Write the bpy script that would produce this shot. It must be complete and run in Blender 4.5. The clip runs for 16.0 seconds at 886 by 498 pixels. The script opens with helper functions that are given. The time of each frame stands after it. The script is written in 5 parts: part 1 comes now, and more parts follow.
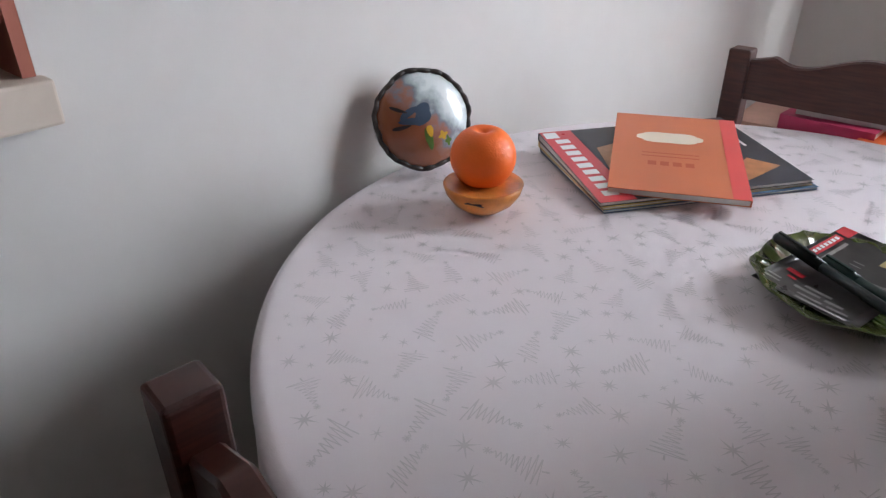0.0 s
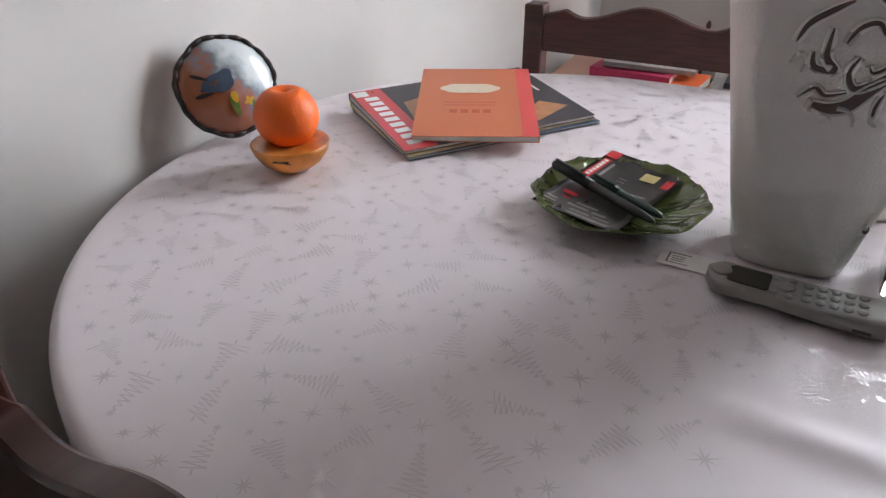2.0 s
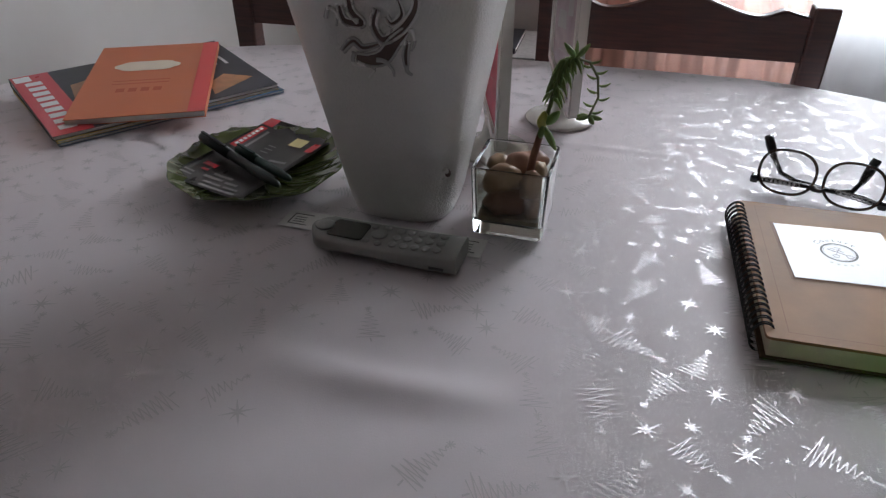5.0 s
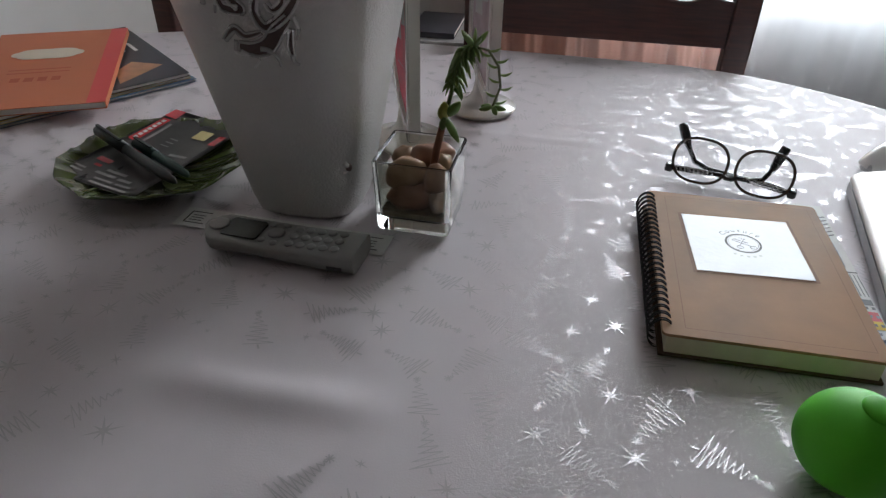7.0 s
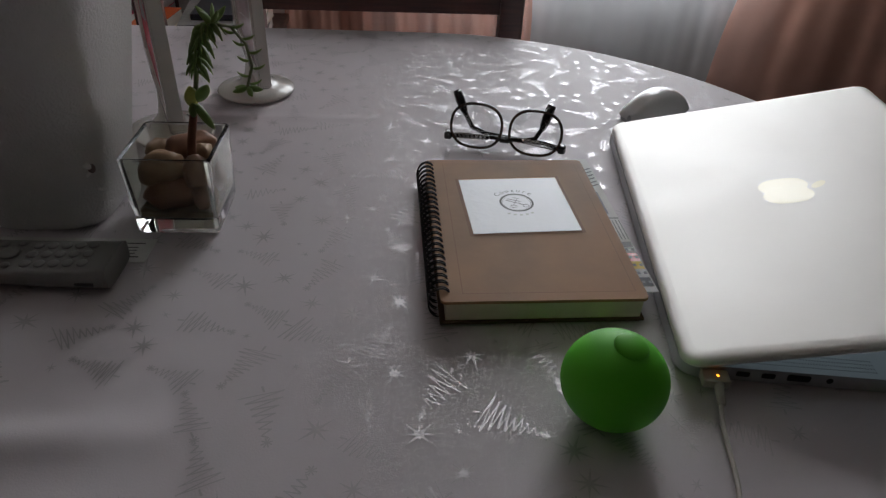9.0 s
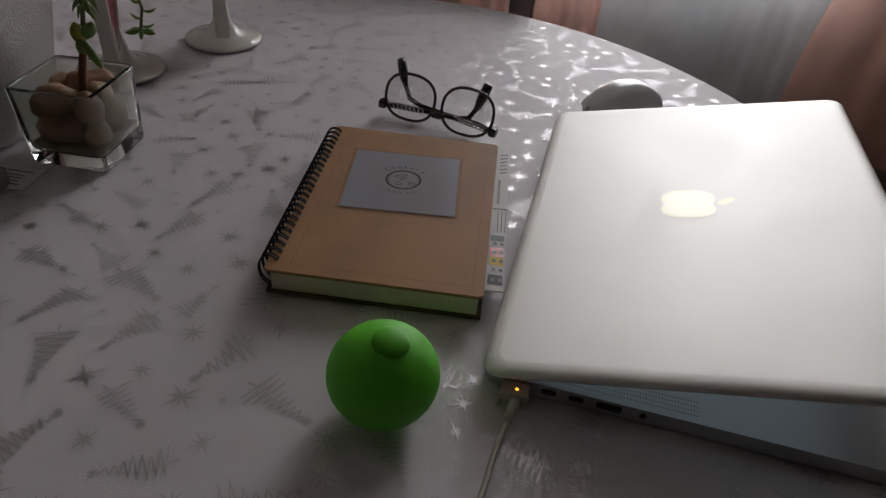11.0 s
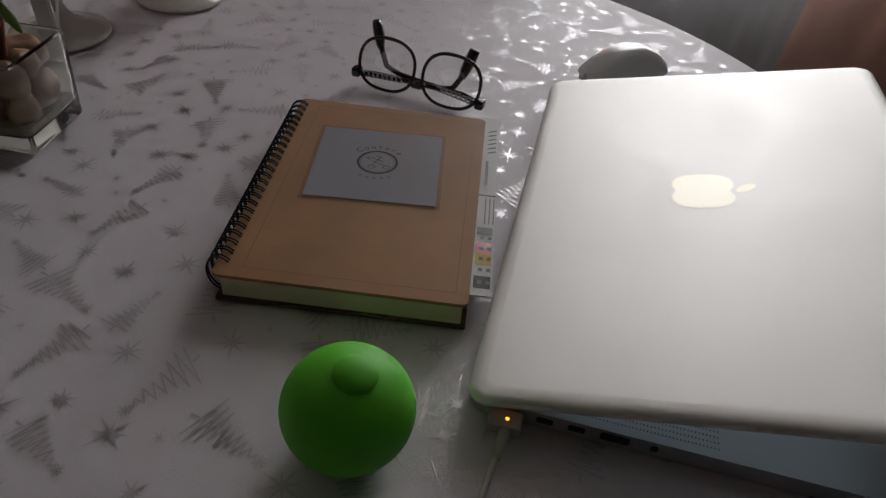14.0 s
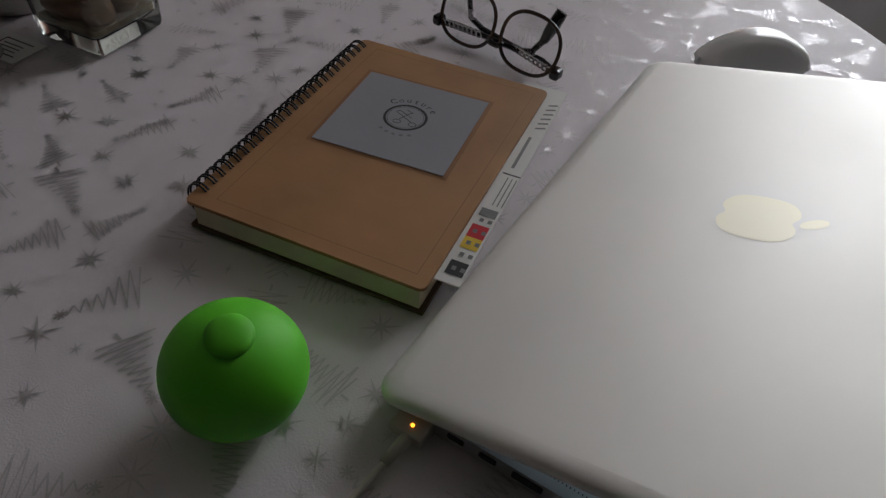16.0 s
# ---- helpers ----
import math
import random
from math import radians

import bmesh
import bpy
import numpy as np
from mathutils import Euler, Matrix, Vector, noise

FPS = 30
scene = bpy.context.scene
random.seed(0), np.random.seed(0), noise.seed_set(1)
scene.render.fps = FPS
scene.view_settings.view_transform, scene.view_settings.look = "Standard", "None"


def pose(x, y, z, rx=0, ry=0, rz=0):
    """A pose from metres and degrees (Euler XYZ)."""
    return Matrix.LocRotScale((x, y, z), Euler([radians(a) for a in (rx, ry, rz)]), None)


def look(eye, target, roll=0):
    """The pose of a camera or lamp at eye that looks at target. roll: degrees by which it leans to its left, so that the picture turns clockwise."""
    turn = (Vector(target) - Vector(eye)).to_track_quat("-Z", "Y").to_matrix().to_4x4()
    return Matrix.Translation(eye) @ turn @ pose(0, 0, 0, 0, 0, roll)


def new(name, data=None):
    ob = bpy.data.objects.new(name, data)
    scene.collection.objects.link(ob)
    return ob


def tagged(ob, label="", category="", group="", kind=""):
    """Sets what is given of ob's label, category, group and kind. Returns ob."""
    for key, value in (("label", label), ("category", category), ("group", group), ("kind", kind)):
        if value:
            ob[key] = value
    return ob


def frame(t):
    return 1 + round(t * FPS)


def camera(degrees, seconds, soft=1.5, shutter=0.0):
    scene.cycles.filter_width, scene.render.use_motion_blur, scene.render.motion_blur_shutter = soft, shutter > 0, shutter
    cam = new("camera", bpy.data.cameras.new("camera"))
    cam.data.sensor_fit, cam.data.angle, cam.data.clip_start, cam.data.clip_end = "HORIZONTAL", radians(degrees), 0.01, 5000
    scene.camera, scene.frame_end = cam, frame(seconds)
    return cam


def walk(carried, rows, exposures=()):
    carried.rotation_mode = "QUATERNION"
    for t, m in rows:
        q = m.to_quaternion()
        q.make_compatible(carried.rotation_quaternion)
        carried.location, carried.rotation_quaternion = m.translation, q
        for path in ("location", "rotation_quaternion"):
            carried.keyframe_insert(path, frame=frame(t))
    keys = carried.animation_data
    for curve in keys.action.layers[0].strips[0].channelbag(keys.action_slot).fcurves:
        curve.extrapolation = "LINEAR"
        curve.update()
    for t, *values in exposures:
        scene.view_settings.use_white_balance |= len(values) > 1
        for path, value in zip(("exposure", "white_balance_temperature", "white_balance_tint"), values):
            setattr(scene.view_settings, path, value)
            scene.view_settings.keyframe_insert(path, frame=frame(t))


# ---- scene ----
cam = camera(67.0, 16.0, soft=1.35, shutter=0.0)
PATH = [
    (0, (-0.1382, -0.6363, 1.099), (-1.3086, 0.6618, 0.128), -0.3),
    (0.5, (-0.1151, -0.6436, 1.099), (-1.2041, 0.7162, 0.116), 0.2),
    (1, (-0.0938, -0.6375, 1.098), (-1.1212, 0.7668, 0.112), -0.1),
    (1.5, (-0.0725, -0.6387, 1.094), (-1.0194, 0.8181, 0.103), -0.1),
    (2, (-0.052, -0.6368, 1.085), (-0.9036, 0.8559, 0.062), -0.7),
    (2.5, (-0.0305, -0.6221, 1.079), (-0.7694, 0.9112, 0.029), -0.9),
    (3, (0.0051, -0.6015, 1.076), (-0.6109, 0.9806, 0.021), -1.2),
    (3.5, (0.054, -0.5899, 1.074), (-0.4669, 1.0232, 0.011), -0.6),
    (4, (0.1027, -0.5796, 1.074), (-0.3661, 1.0423, 0.001), -0.5),
    (4.2, (0.121, -0.5744, 1.074), (-0.3357, 1.0474, -0.004), -0.5),
    (6.3, (0.1755, -0.5372, 1.076), (-0.2883, 1.0773, -0.01), 0.4),
    (6.5, (0.1821, -0.5327, 1.074), (-0.2565, 1.0857, -0.017), 0.6),
    (7, (0.1998, -0.5231, 1.071), (-0.1399, 1.1011, -0.047), 0.9),
    (7.5, (0.2113, -0.5152, 1.068), (0.0214, 1.1167, -0.071), 1.7),
    (8, (0.2154, -0.5088, 1.068), (0.1867, 1.1387, -0.065), 2.1),
    (8.5, (0.2259, -0.5064, 1.062), (0.3146, 1.1376, -0.074), 2.1),
    (9, (0.2472, -0.5004, 1.061), (0.3807, 1.1295, -0.091), 2.8),
    (9.5, (0.309, -0.4933, 1.06), (0.343, 1.1243, -0.115), 3.8),
    (9.7, (0.3325, -0.4906, 1.058), (0.3289, 1.122, -0.126), 4.7),
    (11.8, (0.4274, -0.461, 1.06), (0.2861, 1.1049, -0.176), 4.8),
    (12, (0.4262, -0.4557, 1.055), (0.311, 1.111, -0.182), 5.1),
    (12.5, (0.421, -0.4375, 1.052), (0.3679, 1.111, -0.212), 5.3),
    (13, (0.4156, -0.4278, 1.048), (0.4105, 1.1195, -0.219), 5.5),
    (13.5, (0.4086, -0.4229, 1.041), (0.423, 1.1136, -0.238), 6.1),
    (14, (0.4166, -0.4115, 1.038), (0.3442, 1.0961, -0.275), 6),
    (14.5, (0.451, -0.3928, 1.034), (0.2253, 1.0573, -0.325), 5.9),
    (15, (0.4891, -0.3741, 1.029), (0.0802, 1.0128, -0.352), 6.2),
    (15.5, (0.5109, -0.3652, 1.027), (-0.0008, 0.9647, -0.376), 6.3),
    (16, (0.5082, -0.3489, 1.023), (-0.0074, 0.953, -0.404), 4.9),
]
EXPOSURES = [(0.0, 0.5, 6250, 10), (1.0, 0.5, 6400, 10), (1.5, 0.55, 6400, 10), (2.0, 0.55, 6450, 10), (2.5, 0.5, 6400, 10), (3.0, 0.12, 6300, 10), (3.5, -0.36, 6450, 10), (4.0, -0.52, 6350, 10), (6.5, -0.64, 6350, 8), (7.0, -0.68, 6400, 7),
             (7.5, -0.92, 6500, 9), (8.0, -1.16, 6550, 10), (8.5, -1.42, 6600, 10), (9.0, -1.54, 6650, 10), (9.5, -1.56, 6750, 11), (12.0, -1.65, 6900, 12), (14.5, -1.66, 6850, 12), (16.0, -1.55, 6700, 10)]
walk(cam, [(t, look(eye, target, roll)) for t, eye, target, roll in PATH], EXPOSURES)

# ---- light ----
world = bpy.data.worlds.new("world")
scene.world = world
world.use_nodes = True
sky = world.node_tree.nodes.new("ShaderNodeTexSky")
sky.sky_type, sky.sun_disc = "NISHITA", False
sky.sun_elevation, sky.sun_rotation = radians(38), radians(150)
world.node_tree.links.new(sky.outputs["Color"], world.node_tree.nodes["Background"].inputs["Color"])
world.node_tree.nodes["Background"].inputs["Strength"].default_value = 0.12

TABLE_Z = 0.75
WALL_X, BACK_Y = -0.785, 1.80
WIN_X0, WIN_X1, WIN_Z0, WIN_Z1 = 0.32, 1.38, 0.62, 2.42


def area_lamp(name, place, aim, width, height, watts, colour):
    data = bpy.data.lights.new(name, "AREA")
    data.shape, data.size, data.size_y, data.energy, data.color = "RECTANGLE", width, height, watts, colour
    ob = new(name, data)
    ob.matrix_world = look(place, aim)
    return ob


# daylight that comes in through the window opening
area_lamp("window_daylight", (0.86, BACK_Y + 0.085, 1.52), (0.72, -1.0, 0.90), 0.80, 1.66, 106.0, (0.90, 0.935, 0.97))



# ---- materials ----
def mat(name, colour, rough=0.6, metal=0.0, spread=0.08, scale=30.0, bump=0.15, bump_scale=200.0, coat=0.0, sheen=0.0, per_object=0.0, spec=0.5, dist=0.001):
    """A surface with colour variation at two scales and fine relief."""
    m = bpy.data.materials.new(name)
    m.use_nodes = True
    nt = m.node_tree
    b = nt.nodes["Principled BSDF"]
    co = nt.nodes.new("ShaderNodeTexCoord")
    n1 = nt.nodes.new("ShaderNodeTexNoise")
    n1.inputs["Scale"].default_value, n1.inputs["Detail"].default_value = scale, 6.0
    n2 = nt.nodes.new("ShaderNodeTexNoise")
    n2.inputs["Scale"].default_value, n2.inputs["Detail"].default_value = scale * 0.14, 3.0
    nt.links.new(co.outputs["Object"], n1.inputs["Vector"])
    nt.links.new(co.outputs["Object"], n2.inputs["Vector"])
    add = nt.nodes.new("ShaderNodeMath")
    add.operation = "ADD"
    nt.links.new(n1.outputs["Fac"], add.inputs[0])
    nt.links.new(n2.outputs["Fac"], add.inputs[1])
    rng = nt.nodes.new("ShaderNodeMapRange")
    rng.inputs["From Min"].default_value, rng.inputs["From Max"].default_value = 0.6, 1.4
    rng.inputs["To Min"].default_value, rng.inputs["To Max"].default_value = 1.0 - spread, 1.0 + spread
    nt.links.new(add.outputs[0], rng.inputs["Value"])
    hsv = nt.nodes.new("ShaderNodeHueSaturation")
    hsv.inputs["Color"].default_value = (*colour, 1)
    nt.links.new(rng.outputs["Result"], hsv.inputs["Value"])
    if per_object:
        info = nt.nodes.new("ShaderNodeObjectInfo")
        r2 = nt.nodes.new("ShaderNodeMapRange")
        r2.inputs["To Min"].default_value, r2.inputs["To Max"].default_value = 0.5 - per_object, 0.5 + per_object
        nt.links.new(info.outputs["Random"], r2.inputs["Value"])
        nt.links.new(r2.outputs["Result"], hsv.inputs["Hue"])
    nt.links.new(hsv.outputs["Color"], b.inputs["Base Color"])
    r3 = nt.nodes.new("ShaderNodeMapRange")
    r3.inputs["To Min"].default_value, r3.inputs["To Max"].default_value = max(rough - 0.08, 0.02), min(rough + 0.08, 1)
    nt.links.new(n1.outputs["Fac"], r3.inputs["Value"])
    nt.links.new(r3.outputs["Result"], b.inputs["Roughness"])
    b.inputs["Metallic"].default_value = metal
    b.inputs["Coat Weight"].default_value = coat
    b.inputs["Coat Roughness"].default_value = 0.08
    b.inputs["Sheen Weight"].default_value = sheen
    b.inputs["Specular IOR Level"].default_value = spec
    if bump:
        n3 = nt.nodes.new("ShaderNodeTexNoise")
        n3.inputs["Scale"].default_value, n3.inputs["Detail"].default_value = bump_scale, 3.0
        nt.links.new(co.outputs["Object"], n3.inputs["Vector"])
        bp = nt.nodes.new("ShaderNodeBump")
        bp.inputs["Strength"].default_value, bp.inputs["Distance"].default_value = bump, dist
        nt.links.new(n3.outputs["Fac"], bp.inputs["Height"])
        nt.links.new(bp.outputs["Normal"], b.inputs["Normal"])
    return m


def wood(name, dark, light, rough, stretch=(3.0, 3.0, 40.0)):
    m = mat(name, light, rough, spread=0.06, bump=0.0, coat=0.4)
    nt = m.node_tree
    b = nt.nodes["Principled BSDF"]
    co = nt.nodes.new("ShaderNodeTexCoord")
    mp = nt.nodes.new("ShaderNodeMapping")
    mp.inputs["Scale"].default_value = stretch
    wv = nt.nodes.new("ShaderNodeTexNoise")
    wv.inputs["Scale"].default_value, wv.inputs["Detail"].default_value = 6.0, 8.0
    ramp = nt.nodes.new("ShaderNodeValToRGB")
    ramp.color_ramp.elements[0].position, ramp.color_ramp.elements[1].position = 0.35, 0.68
    ramp.color_ramp.elements[0].color, ramp.color_ramp.elements[1].color = (*dark, 1), (*light, 1)
    nt.links.new(co.outputs["Object"], mp.inputs["Vector"])
    nt.links.new(mp.outputs["Vector"], wv.inputs["Vector"])
    nt.links.new(wv.outputs["Fac"], ramp.inputs["Fac"])
    nt.links.new(ramp.outputs["Color"], b.inputs["Base Color"])
    bp = nt.nodes.new("ShaderNodeBump")
    bp.inputs["Strength"].default_value, bp.inputs["Distance"].default_value = 0.2, 0.0006
    nt.links.new(wv.outputs["Fac"], bp.inputs["Height"])
    nt.links.new(bp.outputs["Normal"], b.inputs["Normal"])
    return m


def glass(name, tint=(1, 1, 1), rough=0.0, ior=1.5):
    m = bpy.data.materials.new(name)
    m.use_nodes = True
    b = m.node_tree.nodes["Principled BSDF"]
    b.inputs["Base Color"].default_value = (*tint, 1)
    b.inputs["Transmission Weight"].default_value, b.inputs["Roughness"].default_value, b.inputs["IOR"].default_value = 1.0, rough, ior
    return m


def cloth_through(name, colour, see_through, translucent, scale=700.0):
    """A thin curtain: part open weave, part cloth that lets light through."""
    m = bpy.data.materials.new(name)
    m.use_nodes = True
    nt = m.node_tree
    out = nt.nodes["Material Output"]
    nt.nodes.remove(nt.nodes["Principled BSDF"])
    dif, tra, tsp = nt.nodes.new("ShaderNodeBsdfDiffuse"), nt.nodes.new("ShaderNodeBsdfTranslucent"), nt.nodes.new("ShaderNodeBsdfTransparent")
    nz = nt.nodes.new("ShaderNodeTexNoise")
    nz.inputs["Scale"].default_value = 9.0
    co = nt.nodes.new("ShaderNodeTexCoord")
    nt.links.new(co.outputs["Object"], nz.inputs["Vector"])
    hsv = nt.nodes.new("ShaderNodeHueSaturation")
    hsv.inputs["Color"].default_value = (*colour, 1)
    rng = nt.nodes.new("ShaderNodeMapRange")
    rng.inputs["To Min"].default_value, rng.inputs["To Max"].default_value = 0.85, 1.12
    nt.links.new(nz.outputs["Fac"], rng.inputs["Value"])
    nt.links.new(rng.outputs["Result"], hsv.inputs["Value"])
    nt.links.new(hsv.outputs["Color"], dif.inputs["Color"])
    nt.links.new(hsv.outputs["Color"], tra.inputs["Color"])
    a, c = nt.nodes.new("ShaderNodeMixShader"), nt.nodes.new("ShaderNodeMixShader")
    a.inputs[0].default_value, c.inputs[0].default_value = translucent, see_through
    nt.links.new(dif.outputs[0], a.inputs[1])
    nt.links.new(tra.outputs[0], a.inputs[2])
    nt.links.new(a.outputs[0], c.inputs[1])
    nt.links.new(tsp.outputs[0], c.inputs[2])
    nt.links.new(c.outputs[0], out.inputs["Surface"])
    return m


def let_light_through(m, colour, share):
    """Makes a thin leaf glow where light falls on its far side."""
    nt = m.node_tree
    tr, mix = nt.nodes.new("ShaderNodeBsdfTranslucent"), nt.nodes.new("ShaderNodeMixShader")
    tr.inputs["Color"].default_value = (*colour, 1)
    mix.inputs[0].default_value = share
    nt.links.new(nt.nodes["Principled BSDF"].outputs[0], mix.inputs[1])
    nt.links.new(tr.outputs[0], mix.inputs[2])
    nt.links.new(mix.outputs[0], nt.nodes["Material Output"].inputs["Surface"])


M_WALL = mat("wall_paint", (0.63, 0.607, 0.585), 0.85, spread=0.03, scale=14, bump=0.25, bump_scale=90)
# unseen far walls, ceiling and floor: colours darkened to cut bounced light
M_DIMWALL = mat("far_wall_dimmed", (0.085, 0.065, 0.053), 0.85, spread=0.05, scale=10, bump=0.2, bump_scale=90)
M_CEIL = mat("ceiling_dimmed", (0.38, 0.34, 0.31), 0.9, spread=0.02, scale=8, bump=0.1)
M_FLOOR = mat("floor_dimmed", (0.075, 0.047, 0.034), 0.5, spread=0.12, scale=9, bump=0.1)
M_STONE = mat("sill_stone", (0.62, 0.53, 0.45), 0.6, spread=0.12, scale=24, bump=0.2, bump_scale=120)
M_TERRA = mat("shutter_paint", (0.36, 0.12, 0.08), 0.5, spread=0.15, scale=18, bump=0.15)
M_SHUTTER = wood("shutter_wood", (0.05, 0.015, 0.01), (0.16, 0.05, 0.03), 0.45, (30, 3, 3))
M_CHAIR = wood("chair_wood", (0.040, 0.010, 0.007), (0.075, 0.020, 0.013), 0.42)
M_CHAIR.node_tree.nodes["Principled BSDF"].inputs["Coat Weight"].default_value = 0.12
M_TABLE = wood("table_wood", (0.05, 0.018, 0.01), (0.13, 0.05, 0.03), 0.4, (3, 30, 3))
M_WHITE = mat("white_lacquer", (0.80, 0.80, 0.79), 0.3, spread=0.03, bump=0.03)
M_CLOTH = mat("tablecloth_satin", (0.755, 0.70, 0.73), 0.54, spread=0.03, scale=22, bump=0.3, bump_scale=900, sheen=0.05, dist=0.0006, spec=0.40)
M_FOIL = mat("silver_print", (0.62, 0.59, 0.605), 0.43, 0.95, spread=0.06, scale=300, bump=0.15, bump_scale=500, dist=0.0005)
M_SHEER = cloth_through("sheer_cloth", (0.84, 0.86, 0.90), 0.30, 0.6)
M_PEACH = cloth_through("peach_cloth", (0.74, 0.41, 0.32), 0.28, 0.6)
M_GLASS = glass("clear_glass", (0.90, 0.93, 0.88))
M_PANE = glass("window_glass", (0.95, 0.98, 1.0))


# ---- helpers for things ----
def mesh_ob(name, bm, material, smooth=False):
    me = bpy.data.meshes.new(name)
    bm.normal_update()
    bm.to_mesh(me)
    bm.free()
    if smooth:
        for p in me.polygons:
            p.use_smooth = True
    for mm in (material if isinstance(material, (list, tuple)) else [material]):
        me.materials.append(mm)
    return new(name, me)


def part(name, bm, material, parent, label="", smooth=False):
    ob = mesh_ob(name, bm, material, smooth)
    ob.parent = parent
    if label:
        tagged(ob, label)
    return ob


def thing(name, place, label, category, group="", kind="", turn=0.0):
    ob = new(name)
    ob.empty_display_size = 0.02
    ob.matrix_world = pose(*place, 0, 0, turn)
    return tagged(ob, label, category, group, kind)


def smooth_sharp(ob, degrees=35):
    """Smooth shading that keeps hard edges."""
    me = ob.data
    b = bmesh.new()
    b.from_mesh(me)
    for f in b.faces:
        f.smooth = len(f.verts) <= 4
    for e in b.edges:
        if len(e.link_faces) == 2 and e.calc_face_angle(0) > radians(degrees):
            e.smooth = False
    b.to_mesh(me)
    b.free()
    return ob


def box(x0, x1, y0, y1, z0, z1, bevel=0.0, segs=2, bm=None):
    bm = bm or bmesh.new()
    vs = [bm.verts.new((x, y, z)) for z in (z0, z1) for y in (y0, y1) for x in (x0, x1)]
    fs = [bm.faces.new([vs[i] for i in f]) for f in ((0, 2, 3, 1), (4, 5, 7, 6), (0, 1, 5, 4), (2, 6, 7, 3), (0, 4, 6, 2), (1, 3, 7, 5))]
    if bevel:
        es = list({e for f in fs for e in f.edges})
        bmesh.ops.bevel(bm, geom=es, offset=bevel, segments=segs, affect="EDGES", profile=0.5)
    return bm


def prism(outline, z0, z1, bevel=0.0, bm=None, segs=2):
    """A solid of constant outline (x, y), from z0 to z1."""
    bm = bm or bmesh.new()
    lo = [bm.verts.new((x, y, z0)) for x, y in outline]
    hi = [bm.verts.new((x, y, z1)) for x, y in outline]
    n = len(outline)
    top = bm.faces.new(hi)
    bot = bm.faces.new(lo[::-1])
    for i in range(n):
        bm.faces.new((lo[i], lo[(i + 1) % n], hi[(i + 1) % n], hi[i]))
    if bevel:
        bmesh.ops.bevel(bm, geom=list(top.edges) + list(bot.edges), offset=bevel, segments=segs, affect="EDGES", profile=0.5)
    return bm


def lathe(profile, steps=48, bm=None, shape=lambda a: 1.0, cap=True):
    """Turns (radius, height) pairs round z; shape scales the radius by angle."""
    bm = bm or bmesh.new()
    rings = []
    for r, z in profile:
        rings.append([bm.verts.new((r * shape(2 * math.pi * i / steps) * math.cos(2 * math.pi * i / steps),
                                    r * shape(2 * math.pi * i / steps) * math.sin(2 * math.pi * i / steps), z)) for i in range(steps)])
    for a, b in zip(rings, rings[1:]):
        for i in range(steps):
            bm.faces.new((a[i], a[(i + 1) % steps], b[(i + 1) % steps], b[i]))
    if cap:
        bm.faces.new(rings[0][::-1])
        bm.faces.new(rings[-1])
    return bm


def tube(points, radius, sides=8, bm=None, taper=None, closed=False, flat=1.0):
    """A round bar along points."""
    bm = bm or bmesh.new()
    pts = [Vector(p) for p in points]
    n = len(pts)
    rings = []
    side = None
    for i, p in enumerate(pts):
        d = (pts[(i + 1) % n] - pts[i - 1]) if closed else (pts[min(i + 1, n - 1)] - pts[max(i - 1, 0)])
        d.normalize()
        if side is None:
            side = d.orthogonal().normalized()
        side = (side - d * side.dot(d)).normalized()
        up = d.cross(side)
        r = radius * (taper(i / max(n - 1, 1)) if taper else 1.0)
        rings.append([bm.verts.new(p + side * (r * math.cos(2 * math.pi * k / sides)) + up * (r * flat * math.sin(2 * math.pi * k / sides))) for k in range(sides)])
    for i in range(n if closed else n - 1):
        a, b = rings[i], rings[(i + 1) % n]
        for k in range(sides):
            bm.faces.new((a[k], a[(k + 1) % sides], b[(k + 1) % sides], b[k]))
    if not closed:
        bm.faces.new(rings[0][::-1])
        bm.faces.new(rings[-1])
    return bm


def ball(radii, place=(0, 0, 0), u=32, v=20, bm=None, wobble=0.0, seed=0.0):
    bm = bm or bmesh.new()
    made = bmesh.ops.create_uvsphere(bm, u_segments=u, v_segments=v, radius=1.0)["verts"]
    for w in made:
        k = 1 + wobble * noise.noise(w.co * 1.7 + Vector((seed, seed * 0.7, 3.1)))
        w.co = Vector((w.co.x * radii[0] * k + place[0], w.co.y * radii[1] * k + place[1], w.co.z * radii[2] * k + place[2]))
    return bm


def round_rect(w, h, r, n=6, cx=0.0, cy=0.0):
    pts = []
    for sx, sy, a0 in ((1, -1, -90), (1, 1, 0), (-1, 1, 90), (-1, -1, 180)):
        for i in range(n + 1):
            a = radians(a0 + 90 * i / n)
            pts.append((cx + sx * (w / 2 - r) + r * math.cos(a), cy + sy * (h / 2 - r) + r * math.sin(a)))
    return pts


def sheet(outline, z, bm=None):
    """A flat printed patch."""
    bm = bm or bmesh.new()
    bm.faces.new([bm.verts.new((x, y, z)) for x, y in outline])
    return bm


def rect(x0, x1, y0, y1):
    return [(x0, y0), (x1, y0), (x1, y1), (x0, y1)]


def folded_cover(w, d, h, t):
    """A book's cover in one piece: front, spine along +y, back."""
    bm = prism([(-d / 2, 0), (d / 2, 0), (d / 2, h), (-d / 2, h), (-d / 2, h - t), (d / 2 - t, h - t), (d / 2 - t, t), (-d / 2, t)], -w / 2, w / 2)
    bm.transform(Matrix(((0, 0, 1, 0), (1, 0, 0, 0), (0, 1, 0, 0), (0, 0, 0, 1))))
    return bm


def structure(name, bm, material, label, category, smooth=False):
    return tagged(mesh_ob(name, bm, material, smooth), label, category, kind="structure")


